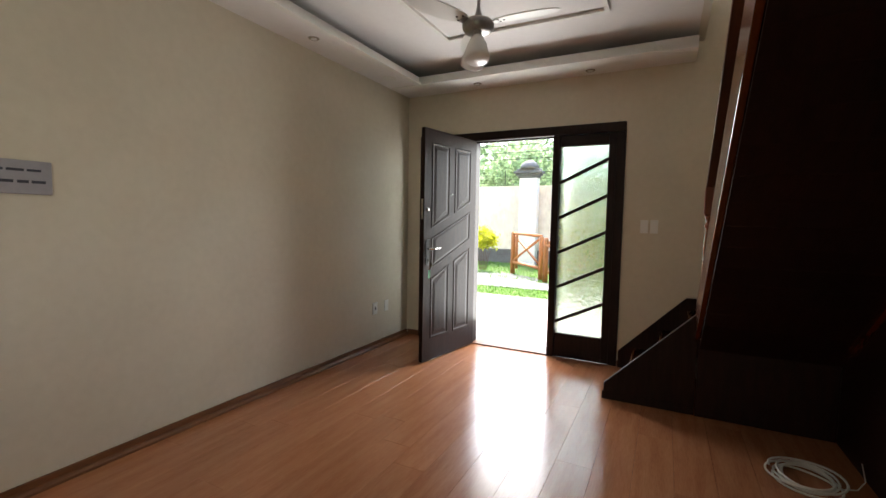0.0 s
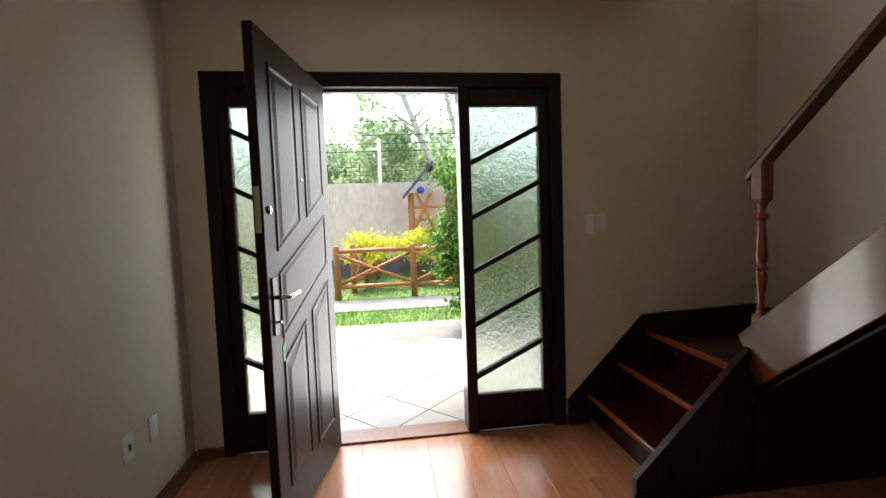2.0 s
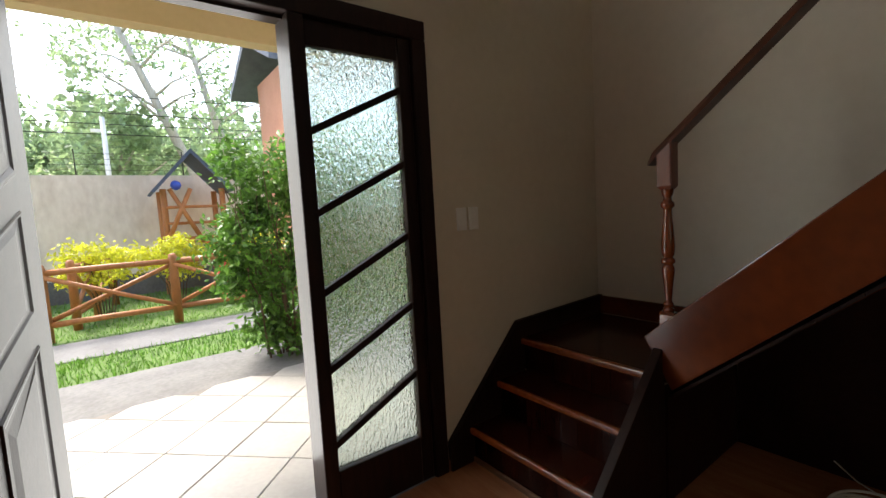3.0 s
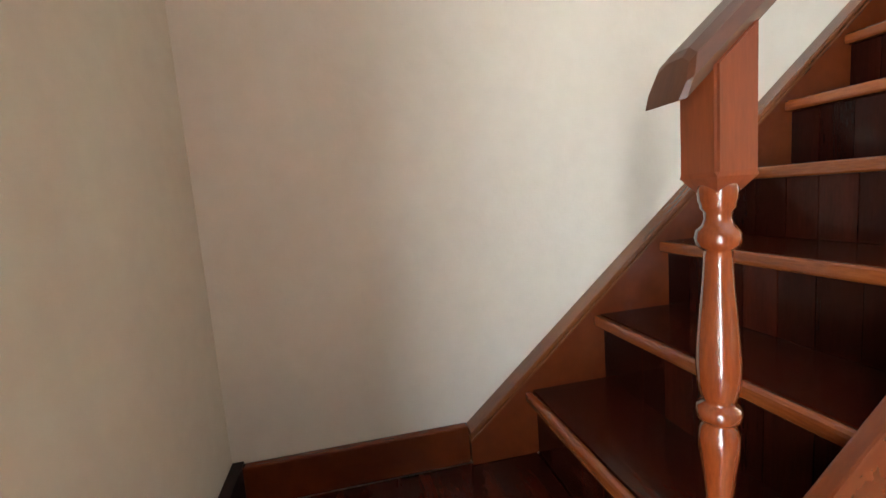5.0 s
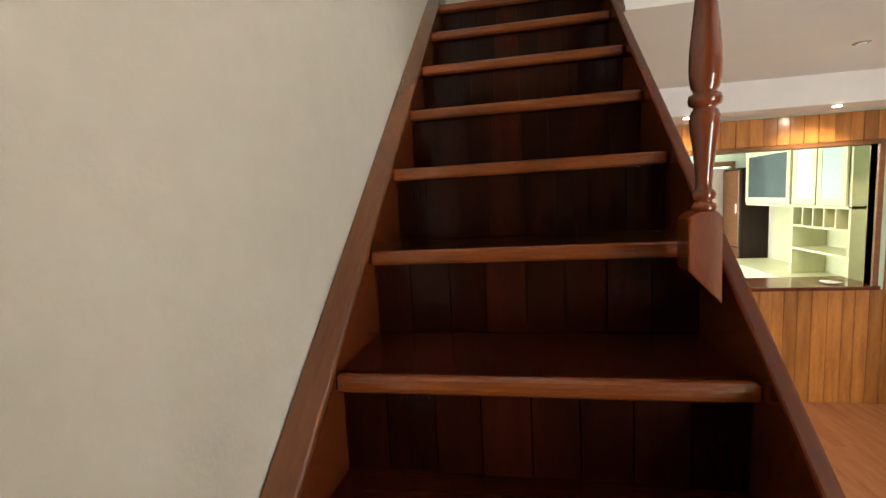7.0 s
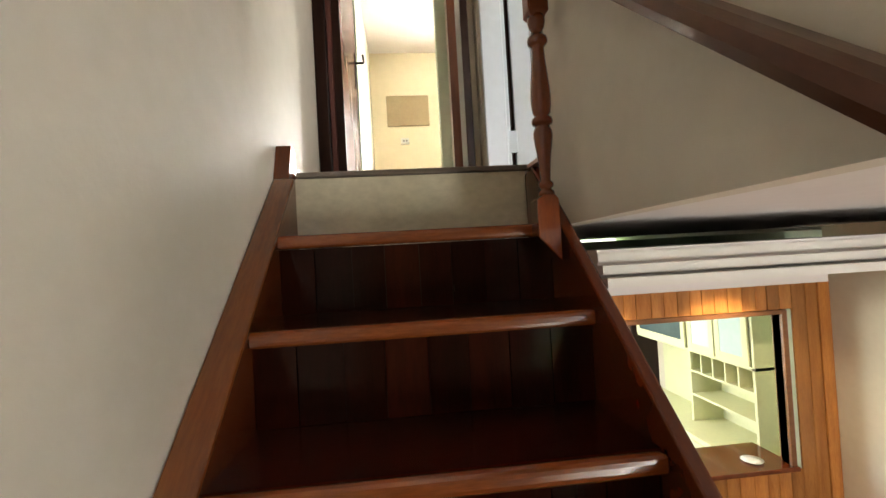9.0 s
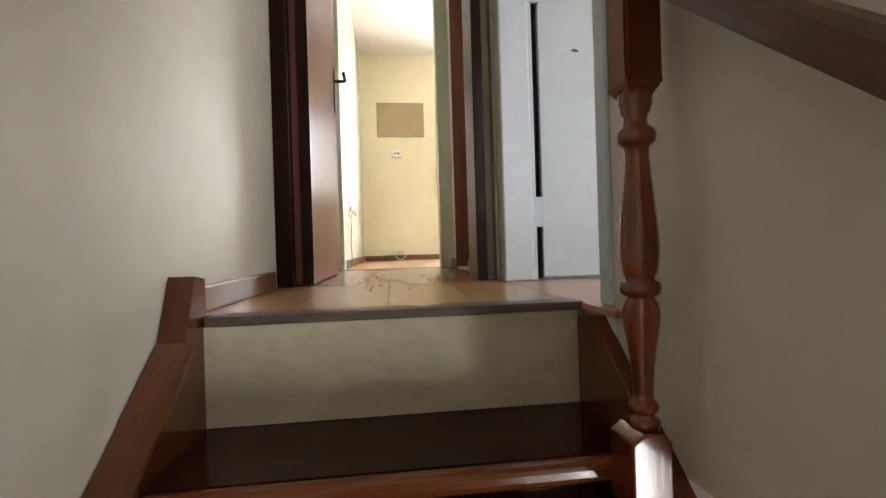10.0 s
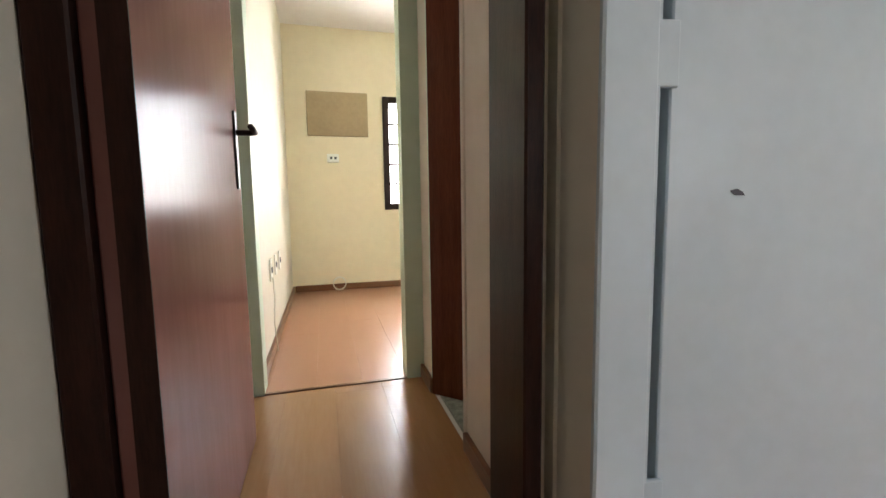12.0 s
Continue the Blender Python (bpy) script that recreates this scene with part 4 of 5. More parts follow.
# ---------- bathroom door, ajar ----------
bd = thing("bathroom_door", (2.80, -4.95, ZU), "reddish brown bathroom door standing ajar", "door")
for ob_bm, nm, mt in ((box(0, 0.56, -0.018, 0.018, 0.012, 2.06, 0.002), "leaf", BATHWOOD),):
    o = link_bm(nm, ob_bm, mt)
    o.parent = bd
for z in (0.35, 1.05, 1.75):
    o = link_bm("hinge", box(0.150, 0.166, 0.0185, 0.022, z - 0.04, z + 0.04), BRASS)
    o.parent = bd
bd.matrix_basis = pose(2.80, -4.945, ZU, 0, 0, 135)
bf = thing("bathroom_door_frame", (2.755, -4.77, ZU), "pale painted bathroom door frame", "door frame", kind="structure")
for y0, y1 in ((-5.0, -4.961), (-4.579, -4.55)):
    part("jamb", box(2.712, 2.80, y0, y1, ZU + 0.003, DZ + 0.02, 0.003), MINT if y0 < -4.8 else BEIGE, bf)

# ---------- white door ----------
wf = thing("white_door_frame", (2.3, YW, ZU), "white painted door frame", "door frame", kind="structure")
part("casing", box(2.703, 2.80, YW + 0.001, YW + 0.016, ZU + 0.001, DZ + 0.03, 0.004), WHITE, wf)
part("jamb", box(2.684, 2.778, YW - 0.115, YW - 0.002, ZU + 0.001, DZ, 0.002), WHITE, wf)
# dark strip behind the leaf paints the shadow in the hinge gap
part("stop", box(2.650, 2.683, YW - 0.062, YW - 0.047, ZU + 0.001, DZ, 0.002), DARKFRAME, wf)
part("casing", box(1.86, 1.972, YW + 0.001, YW + 0.016, ZU + 0.001, DZ + 0.03, 0.004), WHITE, wf)
part("casing", box(1.973, 2.702, YW + 0.001, YW + 0.016, DZ - 0.02, DZ + 0.03, 0.003), WHITE, wf)
wd = thing("white_door", (2.3, YW, ZU), "white painted flush door standing slightly open", "door")
part("leaf", box(1.985, 2.662, YW - 0.045, YW - 0.008, ZU + 0.010, DZ - 0.025, 0.003), WHITE, wd)
wl = wd.children[0]
for z in (3.20, 3.945, 4.70):
    part("hinge", box(2.655, 2.702, YW - 0.007, YW + 0.003, z - 0.05, z + 0.05, 0.002), WHITE, wl)
part("lock", box(1.995, 2.025, YW - 0.008, YW - 0.003, 3.93, 4.07, 0.002), BLACKMETAL, wl)
part("handle", tube([(2.01, YW - 0.004, 4.03), (2.01, YW + 0.04, 4.03), (2.09, YW + 0.042, 4.03)], 0.007, 8), BLACKMETAL, wl)
part("scar", prism([(2.527, 3.728), (2.545, 3.729), (2.553, 3.736), (2.541, 3.739), (2.531, 3.734)], "y", YW - 0.0082, YW - 0.0068), INK, wl, "small dark chip in the paint")
HINGE = Matrix.Translation((2.662, YW - 0.006, 0))
wd.matrix_basis = HINGE @ pose(0, 0, 0, 0, 0, -9.5) @ HINGE.inverted() @ wd.matrix_basis

# ---------- bedroom ----------
ac = thing("cover_board", (3.02, YF, 4.4), "brown cardboard cover over a wall opening", "cover")
part("sheet", box(2.785, 3.297, YF + 0.001, YF + 0.016, 4.318, 4.690, 0.002), CARD, ac)
so = thing("wall_socket", (3.09, YF, 4.13), "white surface socket box on the bedroom wall", "socket")
part("case", box(3.045, 3.145, YF + 0.001, YF + 0.045, 4.095, 4.165, 0.004), PLASTIC, so)
part("outlet", box(3.065, 3.085, YF + 0.0455, YF + 0.047, 4.12, 4.14), INK, so)
part("outlet", box(3.10, 3.12, YF + 0.0455, YF + 0.047, 4.12, 4.14), INK, so)
for y in (-5.75, -5.98, -6.2):
    plate("wall_socket", pose(3.4745, y, ZU + 0.42, 0, 0, -90), 0.07, 0.115, "white plastic socket on the bedroom wall", [(0, 0, 0.03, 0.03, INK)])
lc = thing("loose_cable", (3.45, -5.75, ZU + 0.2), "thin white cable hanging from the socket", "cable")
part("wire", tube([(3.462, -5.75, ZU + 0.38), (3.455, -5.72, ZU + 0.28), (3.46, -5.70, ZU + 0.16), (3.450, -5.69, ZU + 0.004)], 0.004, 6), CABLE, lc)
cc = thing("coiled_cable", (3.08, YF + 0.06, ZU), "small white coil of cable by the skirting", "cable")
part("coil", tube([(3.08 + 0.055 * math.cos(k * 0.35), YF + 0.035 + 0.02 * math.sin(k * 0.11), ZU + 0.062 + 0.055 * math.sin(k * 0.35)) for k in range(54)], 0.005, 6), CABLE, cc)
wn_ = thing("bedroom_window", (2.0, YF, 4.17), "dark wooden bedroom window with small panes and grille", "window", kind="structure")
WX0, WX1, WZ0, WZ1 = 1.38, 2.655, 3.68, 4.672
for a in ((WX1 - 0.055, WX1, WZ0, WZ1), (WX0 - 0.045, WX0 + 0.01, WZ0, WZ1), (WX0 + 0.01, WX1 - 0.055, WZ1 - 0.055, WZ1), (WX0 + 0.01, WX1 - 0.055, WZ0, WZ0 + 0.055)):
    part("window_frame", box(a[0], a[1], YF - 0.10, YF + 0.018, a[2], a[3], 0.004), DARK, wn_)
part("mullion", box(1.985, 2.035, YF - 0.06, YF - 0.02, WZ0 + 0.056, WZ1 - 0.056, 0.003), DARK, wn_)
for k in range(1, 5):
    z = WZ0 + 0.055 + k * (WZ1 - WZ0 - 0.11) / 5
    part("glazing_bar", box(WX0 + 0.011, WX1 - 0.056, YF - 0.05, YF - 0.03, z - 0.009, z + 0.009), DARK, wn_)
p = part("pane", box(WX0 + 0.011, WX1 - 0.056, YF - 0.042, YF - 0.038, WZ0 + 0.056, WZ1 - 0.056), CLEAR, wn_)
p.visible_shadow = False
bm = bmesh.new()
for k in range(6):
    x = WX0 + 0.1 + 0.2 * k
    tube([(x + 0.05 * math.sin(j * 0.8), YF - 0.13, WZ0 + j * 0.1) for j in range(11)], 0.006, 6, bm=bm)
part("window_grille", bm, BLACKMETAL, wn_)

# ---------- outdoors: ground ----------
GZ = -0.10
tagged(link_bm("ground", box(-300, 300, 0.15, 400, GZ - 0.3, GZ), SOIL), "lawn reaching away from the house", "ground", kind="structure")
tagged(link_bm("ground_behind", box(-300, 300, -400, -8.3, GZ - 0.3, GZ), SOIL), "lawn behind the house", "ground", kind="structure")
porch = tagged(link_bm("porch_slab", box(-2.6, 5.6, 0.15, 2.27, GZ - 0.1, -0.036), GROUT), "tiled porch floor before the door", "porch", kind="structure")
tagged(link_bm("pavement", box(-30, 30, 2.271, 3.35, GZ - 0.1, -0.062, 0.01, 2), CONCRETE), "worn concrete strip before the porch", "pavement", kind="structure")
tagged(link_bm("garden_path", box(-30, 30, 4.40, 5.40, GZ - 0.1, -0.082, 0.008), CONCRETE), "narrow concrete garden path", "path", kind="structure")
tagged(link_bm("gate_path", prism([(-2.2, 5.401), (0.05, 5.401), (-0.10, 6.15), (-1.0, 6.75), (-1.9, 6.4)], "z", GZ - 0.1, -0.086), CONCRETE), "concrete apron before the gate", "path", kind="structure")
wall("porch_beam", "y", 2.12, 2.27, -2.6, 5.6, 2.76, 3.06, OCHRE, label="ochre rendered beam at the porch edge")
tagged(link_bm("porch_roof", box(-2.8, 5.8, 0.15, 2.119, 2.94, 3.06), PLASTER), "plastered porch ceiling", "ceiling", kind="structure")
for x in (-2.5, 5.4):
    tagged(link_bm("porch_pillar", box(x, x + 0.2, 2.12, 2.27, -0.06, 2.76, 0.01), OCHRE), "ochre porch pillar", "pillar", kind="structure")
wall("facade", "y", 0.02, 0.15, -12, -0.16, GZ, 5.3, OCHRE, label="ochre outer wall of the house")
wall("facade", "y", 0.02, 0.15, XR + 0.16, 12, GZ, 5.3, OCHRE, label="ochre outer wall of the house")
tagged(link_bm("roof", box(-12, 12, -8.6, 0.6, 5.36, 5.5), SLATE), "plain roof over the house", "roof", kind="structure")
wall("garden_wall", "y", 9.5, 9.7, -14, 14, GZ, 2.40, STAINED, label="stained rendered garden wall")
tagged(link_bm("wall_plinth", box(-14, 14, 9.47, 9.499, GZ, 0.35), CONCRETE), "grey plinth of the garden wall", "plinth", kind="structure")
pil = thing("wall_pillar", (-1.17, 9.4, 0), "white rendered gate pillar with a stepped cap", "pillar")
part("shaft", box(-1.58, -1.02, 9.15, 9.465, GZ, 2.62, 0.01), PLASTER, pil)
for w, z0, z1 in ((0.33, 2.621, 2.69), (0.39, 2.691, 2.75), (0.45, 2.751, 2.83), (0.36, 2.831, 2.90)):
    part("cap_step", box(-1.30 - w, -1.30 + w, 9.30 - w * 0.55, 9.30 + w * 0.36, z0, z1, 0.012), CONCRETE, pil)
part("cap_dome", lathe([(0.30, 0), (0.285, 0.08), (0.23, 0.17), (0.13, 0.24), (0.03, 0.27)], 16, (-1.30, 9.28, 2.901)), CONCRETE, pil, smooth=True)
bracket = thing("wall_fence_wires", (0, 9.6, 2.4), "thin wire fence on brackets along the garden wall", "wire fence")
for x in (-6.5, -4.2, -2.2, -0.4, 0.45, 2.3, 4.2, 6.5):
    part("bracket", tube([(x, 9.6, 2.39), (x, 9.6, 2.72), (x, 9.56, 2.92)], 0.012, 6), BLACKMETAL, bracket)
for k in range(4):
    part("wire", tube([(-9, 9.6 - 0.008 * k, 2.52 + 0.11 * k), (0, 9.6 - 0.008 * k, 2.51 + 0.11 * k), (9, 9.6 - 0.008 * k, 2.52 + 0.11 * k)], 0.004, 5), BLACKMETAL, bracket)
for k, (y, z, sag) in enumerate(((12.3, 3.72, 0.25), (12.4, 4.02, 0.35), (12.2, 3.45, 0.2), (12.5, 4.5, 0.3))):
    oc = thing("overhead_cable", (0, y, z), "thin dark overhead street cable", "cable", "overhead cables")
    part("strand", tube([(-22 + 2 * j, y, z + 0.9 * ((j - 11) / 11) ** 2 * sag + 0.02 * j) for j in range(23)], 0.011, 5), BLACKMETAL, oc)
lampp = thing("street_lamp", (0.96, 12.2, GZ), "tall pale lamp post beyond the garden wall", "lamp post")
part("pole", lathe([(0.075, 0), (0.06, 2.5), (0.05, 4.2)], 12, (0.96, 12.2, GZ)), PLASTER, lampp, smooth=True)
part("arm", box(0.70, 1.0, 12.17, 12.23, 3.72, 3.80, 0.01), PLASTER, lampp)

# ---------- fence ----------
fence = thing("log_fence", (0.9, 5.8, GZ), "orange brown rustic log fence along the path", "fence")
posts = [0.17, 1.60, 2.98, 4.35, 5.7]
FYc2 = 5.68


def log(a, b, r, name="rail", parent=fence, mat=LOG):
    return part(name, tube([a, ((Vector(a) + Vector(b)) / 2 + Vector((0, 0, random.uniform(-0.012, 0.012)))), b], r, 10, taper=0.92), mat, parent, smooth=True)


for x in posts:
    part("post", lathe([(0.06, 0), (0.058, 0.95), (0.045, 1.0), (0.02, 1.015)], 12, (x, FYc2, GZ)), LOG, fence, smooth=True)
for x0, x1 in zip(posts, posts[1:]):
    log((x0, FYc2, 0.80), (x1, FYc2, 0.80), 0.042)
    log((x0, FYc2, 0.13), (x1, FYc2, 0.13), 0.040)
    log((x0, FYc2 + 0.03, 0.16), (x1, FYc2 + 0.03, 0.76), 0.032, "brace")
    log((x0, FYc2 - 0.03, 0.76), (x1, FYc2 - 0.03, 0.16), 0.032, "brace")

gate = thing("log_gate", (-0.5, 6.4, GZ), "orange brown braced log gate beside the fence", "gate")
G0, G1 = Vector((-0.03, 6.05, 0)), Vector((-0.98, 6.85, 0))
for p_, h_ in ((G0, 1.02), (G1, 1.10)):
    part("post", lathe([(0.062, 0), (0.058, h_ - 0.04), (0.045, h_), (0.02, h_ + 0.01)], 12, (p_.x, p_.y, GZ)), LOG, gate, smooth=True)
for nm, za, zb, r_, off in (("rail", 0.93, 0.96, 0.042, 0), ("rail", 0.16, 0.20, 0.040, 0), ("brace", 0.20, 0.92, 0.030, 0.03), ("brace", 0.90, 0.22, 0.030, -0.03)):
    log((G0.x, G0.y + off, za), (G1.x, G1.y + off, zb), r_, nm, gate)
gm = G0.lerp(G1, 0.86)
log((gm.x, gm.y, 0.05), (gm.x, gm.y, 0.98), 0.036, "stile", gate)
gap = thing("log_fence", (0.4, 7.4, GZ), "orange brown log fence running back from the corner", "fence")
back = [(0.42, 6.35), (0.62, 7.3), (0.85, 8.4)]
for x, y in back:
    part("post", lathe([(0.055, 0), (0.053, 0.95), (0.04, 1.0), (0.02, 1.01)], 12, (x, y, GZ)), LOG, gap, smooth=True)
for (xa, ya), (xb, yb) in zip(back, back[1:]):
    for za, zb, r_, nm in ((0.80, 0.80, 0.04, "rail"), (0.13, 0.13, 0.04, "rail"), (0.16, 0.76, 0.03, "brace"), (0.76, 0.16, 0.03, "brace")):
        log((xa, ya, za), (xb, yb, zb), r_, nm, gap)

# ---------- play tower ----------
play = thing("play_tower", (2.2, 8.3, GZ), "orange wooden play tower with a blue roof", "play tower")
for x, y in ((1.75, 8.0), (2.75, 8.0), (1.75, 8.9), (2.75, 8.9)):
    part("post", lathe([(0.055, 0), (0.055, 2.1)], 10, (x, y, GZ)), LOG, play)
log((1.72, 7.95, 0.95), (2.2, 7.95, 2.0), 0.045, "brace", play)
log((2.35, 7.95, 0.95), (1.85, 7.95, 2.0), 0.045, "brace", play)
for z in (1.05, 1.35, 1.65):
    log((1.7, 7.98, z), (2.8, 7.98, z), 0.03, "rung", play)
part("deck", box(1.7, 2.8, 7.96, 8.95, 0.95, 1.0, 0.005), LOG, play)
part("roof", prism([(1.55, 1.95), (2.25, 2.75), (2.95, 1.95), (2.90, 1.92), (2.25, 2.66), (1.60, 1.92)], "y", 7.8, 9.1), BLUEROOF, play)
part("ball", lathe([(0.02, -0.09), (0.07, -0.06), (0.095, 0), (0.07, 0.06), (0.02, 0.09)], 14, (1.96, 7.9, 2.06)), BLUE, play, smooth=True)
part("slide", prism([(6.4, 0.0), (7.95, 0.95), (7.95, 1.05), (6.4, 0.1)], "x", 2.35, 2.75), RED, play)

# ---------- neighbour ----------
nb = thing("neighbour_house", (6.5, 9.0, GZ), "salmon house with a dark tiled roof", "house")
part("wall", box(4.0, 4.6, 7.6, 9.4, GZ, 4.5), SALMON, nb)
part("roof", prism([(6.8, 4.45), (8.5, 5.3), (10.2, 4.45), (10.2, 4.3), (8.5, 5.1), (6.8, 4.3)], "x", 3.55, 5.0), SLATE, nb)
part("window", box(4.1, 4.5, 7.57, 7.599, 1.0, 2.1), DARK, nb)


# ---------- plants ----------
def leaves(name, spots, size, mat, seed, parent=None, kind=""):
    """Many small folded leaves at the given points, in one mesh."""
    rng = np.random.default_rng(seed)
    spots = np.asarray(spots)
    n = len(spots)
    d = rng.normal(size=(n, 3))
    d /= np.linalg.norm(d, axis=1)[:, None]
    u = np.cross(d, rng.normal(size=(n, 3)))
    u /= np.linalg.norm(u, axis=1)[:, None]
    w = np.cross(d, u)
    s = size * rng.uniform(0.6, 1.35, (n, 1))
    a, b = spots - d * s, spots + d * s
    l, r = spots + u * s * 0.48 + w * s * 0.14, spots - u * s * 0.48 + w * s * 0.14
    v = np.stack([a, l, b, r], 1).reshape(-1, 3)
    f = np.arange(n)[:, None] * 4 + np.array([[0, 1, 2, 3]])
    tri = np.concatenate([f[:, [0, 1, 2]], f[:, [0, 2, 3]]])
    me = bpy.data.meshes.new(name)
    me.from_pydata(v.tolist(), [], tri.tolist())
    me.materials.append(mat)
    ob = new(name, me)
    if parent is not None:
        ob.parent = parent
    if kind:
        tagged(ob, kind=kind)
    return ob


def clump_points(rng, centre, radius, clumps, per, spread, squash=1.0):
    out = []
    for _ in range(clumps):
        d = rng.normal(size=3)
        d /= np.linalg.norm(d)
        c = np.array(centre) + d * np.array(radius) * rng.uniform(0.55, 1.0)
        out.append(c + rng.normal(size=(per, 3)) * spread * np.array([1, 1, squash]))
    return np.concatenate(out)


rng = np.random.default_rng(5)
bush = thing("garden_bush", (2.1, 2.85, GZ), "tall leafy green bush beside the porch", "bush")
pts = []
for _ in range(230):
    z = rng.uniform(0.10, 2.05)
    wx = 0.66 if z > 0.5 else 0.55
    a = rng.uniform(0, 2 * np.pi)
    rr = rng.uniform(0.55, 1.0)
    c = np.array([2.42 + wx * rr * np.cos(a) + 0.12 * np.sin(z * 5), 2.88 + 0.36 * rr * np.sin(a), z])
    pts.append(c + rng.normal(size=(46, 3)) * 0.075)
o = leaves("foliage", np.concatenate(pts), 0.040, LEAF, 1)
o.parent, o.matrix_parent_inverse = bush, bush.matrix_basis.inverted()
bm = bmesh.new()
for k in range(34):
    a, r0 = rng.uniform(0, 2 * np.pi), rng.uniform(0.02, 0.16)
    p = np.array([2.40 + 2.2 * r0 * np.cos(a), 2.85 + r0 * np.sin(a), GZ])
    line = [p]
    for j in range(6):
        p = p + np.array([np.cos(a) * rng.uniform(0.0, 0.09), np.sin(a) * rng.uniform(0.0, 0.08), rng.uniform(0.2, 0.36)])
        line.append(p + rng.normal(size=3) * 0.03)
    tube([tuple(q) for q in line], 0.011, 5, bm=bm, taper=0.3)
part("branchwork", bm, TWIG, bush)

for k, (x, y, s) in enumerate(((0.75, 7.0, 1.0), (1.75, 7.2, 0.9), (-1.95, 7.2, 0.62), (3.1, 7.0, 0.9))):
    sh = thing("yellow_shrub", (x, y, GZ), "yellow green garden shrub behind the fence", "shrub", "yellow shrubs")
    q = clump_points(rng, (x, y, 0.78), (0.62 * s, 0.4 * s, 0.36 * s), 50, 40, 0.07)
    o = leaves("foliage", q, 0.04, LEAF3, 20 + k)
    o.parent, o.matrix_parent_inverse = sh, sh.matrix_basis.inverted()
    bm = bmesh.new()
    for j in range(7):
        tube([(x + 0.03 * j - 0.1, y, GZ), (x + 0.05 * j - 0.15, y, 0.3), (x + 0.12 * j - 0.4, y + 0.05, 0.75)], 0.012, 5, bm=bm, taper=0.5)
    part("branchwork", bm, TWIG, sh)


def tree(name, base, height, lean, crown, seed, label, leafsize=0.11, clumps=130, per=34):
    r = np.random.default_rng(seed)
    t = thing(name, base, label, "tree", "trees behind the garden")
    bm = bmesh.new()
    top = Vector((base[0] + lean[0], base[1] + lean[1], base[2] + height))
    b0 = Vector(base)
    tube([b0, b0.lerp(top, 0.35) + Vector((0.08, 0, 0)), b0.lerp(top, 0.7), top], 0.16 * height / 7, 10, bm=bm, taper=0.35)
    centres = []
    for k in range(11):
        f = r.uniform(0.35, 1.0)
        st = b0.lerp(top, f)
        a = r.uniform(0, 2 * np.pi)
        e = st + Vector((math.cos(a) * crown * r.uniform(0.4, 0.9), math.sin(a) * crown * r.uniform(0.3, 0.7), r.uniform(0.2, 1.0) * crown * 0.6))
        tube([st, st.lerp(e, 0.5) + Vector((0, 0, 0.12)), e], 0.05, 6, bm=bm, taper=0.35)
        centres.append(e)
    part("trunk", bm, BARK, t, smooth=True)
    pts_ = []
    for k in range(clumps):
        c = centres[r.integers(len(centres))]
        d = r.normal(size=3) * np.array([0.55, 0.5, 0.38]) * crown * 0.55
        pts_.append(np.array(c) + d + r.normal(size=(per, 3)) * crown * 0.075)
    o_ = leaves("crown", np.concatenate(pts_), leafsize, LEAF2, seed + 1)
    o_.parent, o_.matrix_parent_inverse = t, t.matrix_basis.inverted()
    return t


tree("leaning_tree", (4.1, 14.0, GZ), 8.5, (-3.0, 0.3), 2.6, 41, "leaning pale trunked tree with thin leaves", 0.09, 80, 22)
tree("leaning_tree", (5.0, 14.6, GZ), 8.0, (-1.7, 0.3), 2.2, 42, "leaning pale trunked tree with thin leaves", 0.09, 70, 22)
low_a = tree("broad_tree", (-4.0, 17.0, GZ), 3.1, (0.3, 0), 2.5, 51, "broad green tree behind the garden wall", 0.13, 170, 34)
low_b = tree("broad_tree", (0.5, 19.0, GZ), 2.9, (-0.3, 0), 2.6, 52, "broad green tree behind the garden wall", 0.13, 170, 34)
for src, x, y, rz in ((low_b, -8.5, 18, 40), (low_a, 5.0, 19.0, 120), (low_b, 9.5, 20, 200), (low_a, -13.0, 20, 300), (low_a, -1.5, 24.0, 70), (low_b, 4.0, 26.0, 10), (low_b, -6.5, 26.0, 150), (low_a, 14, 24, 250), (low_a, 1.5, 15.5, 200), (low_b, -10.5, 14.5, 20), (low_b, -18, 24, 90)):
    copy_thing(src, pose(x, y, GZ, 0, 0, rz))

# hill of distant woods
rr_ = np.random.default_rng(9)
pts = np.stack([rr_.uniform(-60, 60, 32000), rr_.uniform(36, 46, 32000), np.zeros(32000)], 1)
pts[:, 2] = rr_.uniform(0, 1, 32000) ** 0.8 * (8.9 + 5.5 / (1 + np.exp((pts[:, 0] + 6) * 0.35)) + 1.4 * np.sin(pts[:, 0] * 0.23) + 1.2 * np.sin(pts[:, 0] * 0.71 + 1))
far = leaves("far_woods", pts, 0.42, LEAF2, 8)
tagged(far, "distant green wooded slope beyond the garden", "woods", kind="stuff")

# grass
rg = np.random.default_rng(3)
ng = 26000
gx = np.concatenate([rg.uniform(-4, 6, 9000), rg.uniform(-6, 7, 17000)])
gy = np.concatenate([rg.uniform(3.36, 4.39, 9000), rg.uniform(5.42, 9.4, 17000)])
gh = rg.uniform(0.03, 0.085, ng)
ga = rg.uniform(0, 2 * np.pi, ng)
base = np.stack([gx, gy, np.full(ng, GZ)], 1)
side = np.stack([np.cos(ga), np.sin(ga), np.zeros(ng)], 1) * 0.006
tip = base + np.stack([rg.normal(size=ng) * 0.02, rg.normal(size=ng) * 0.02, gh], 1)
v = np.stack([base - side, base + side, tip], 1).reshape(-1, 3)
me = bpy.data.meshes.new("grass")
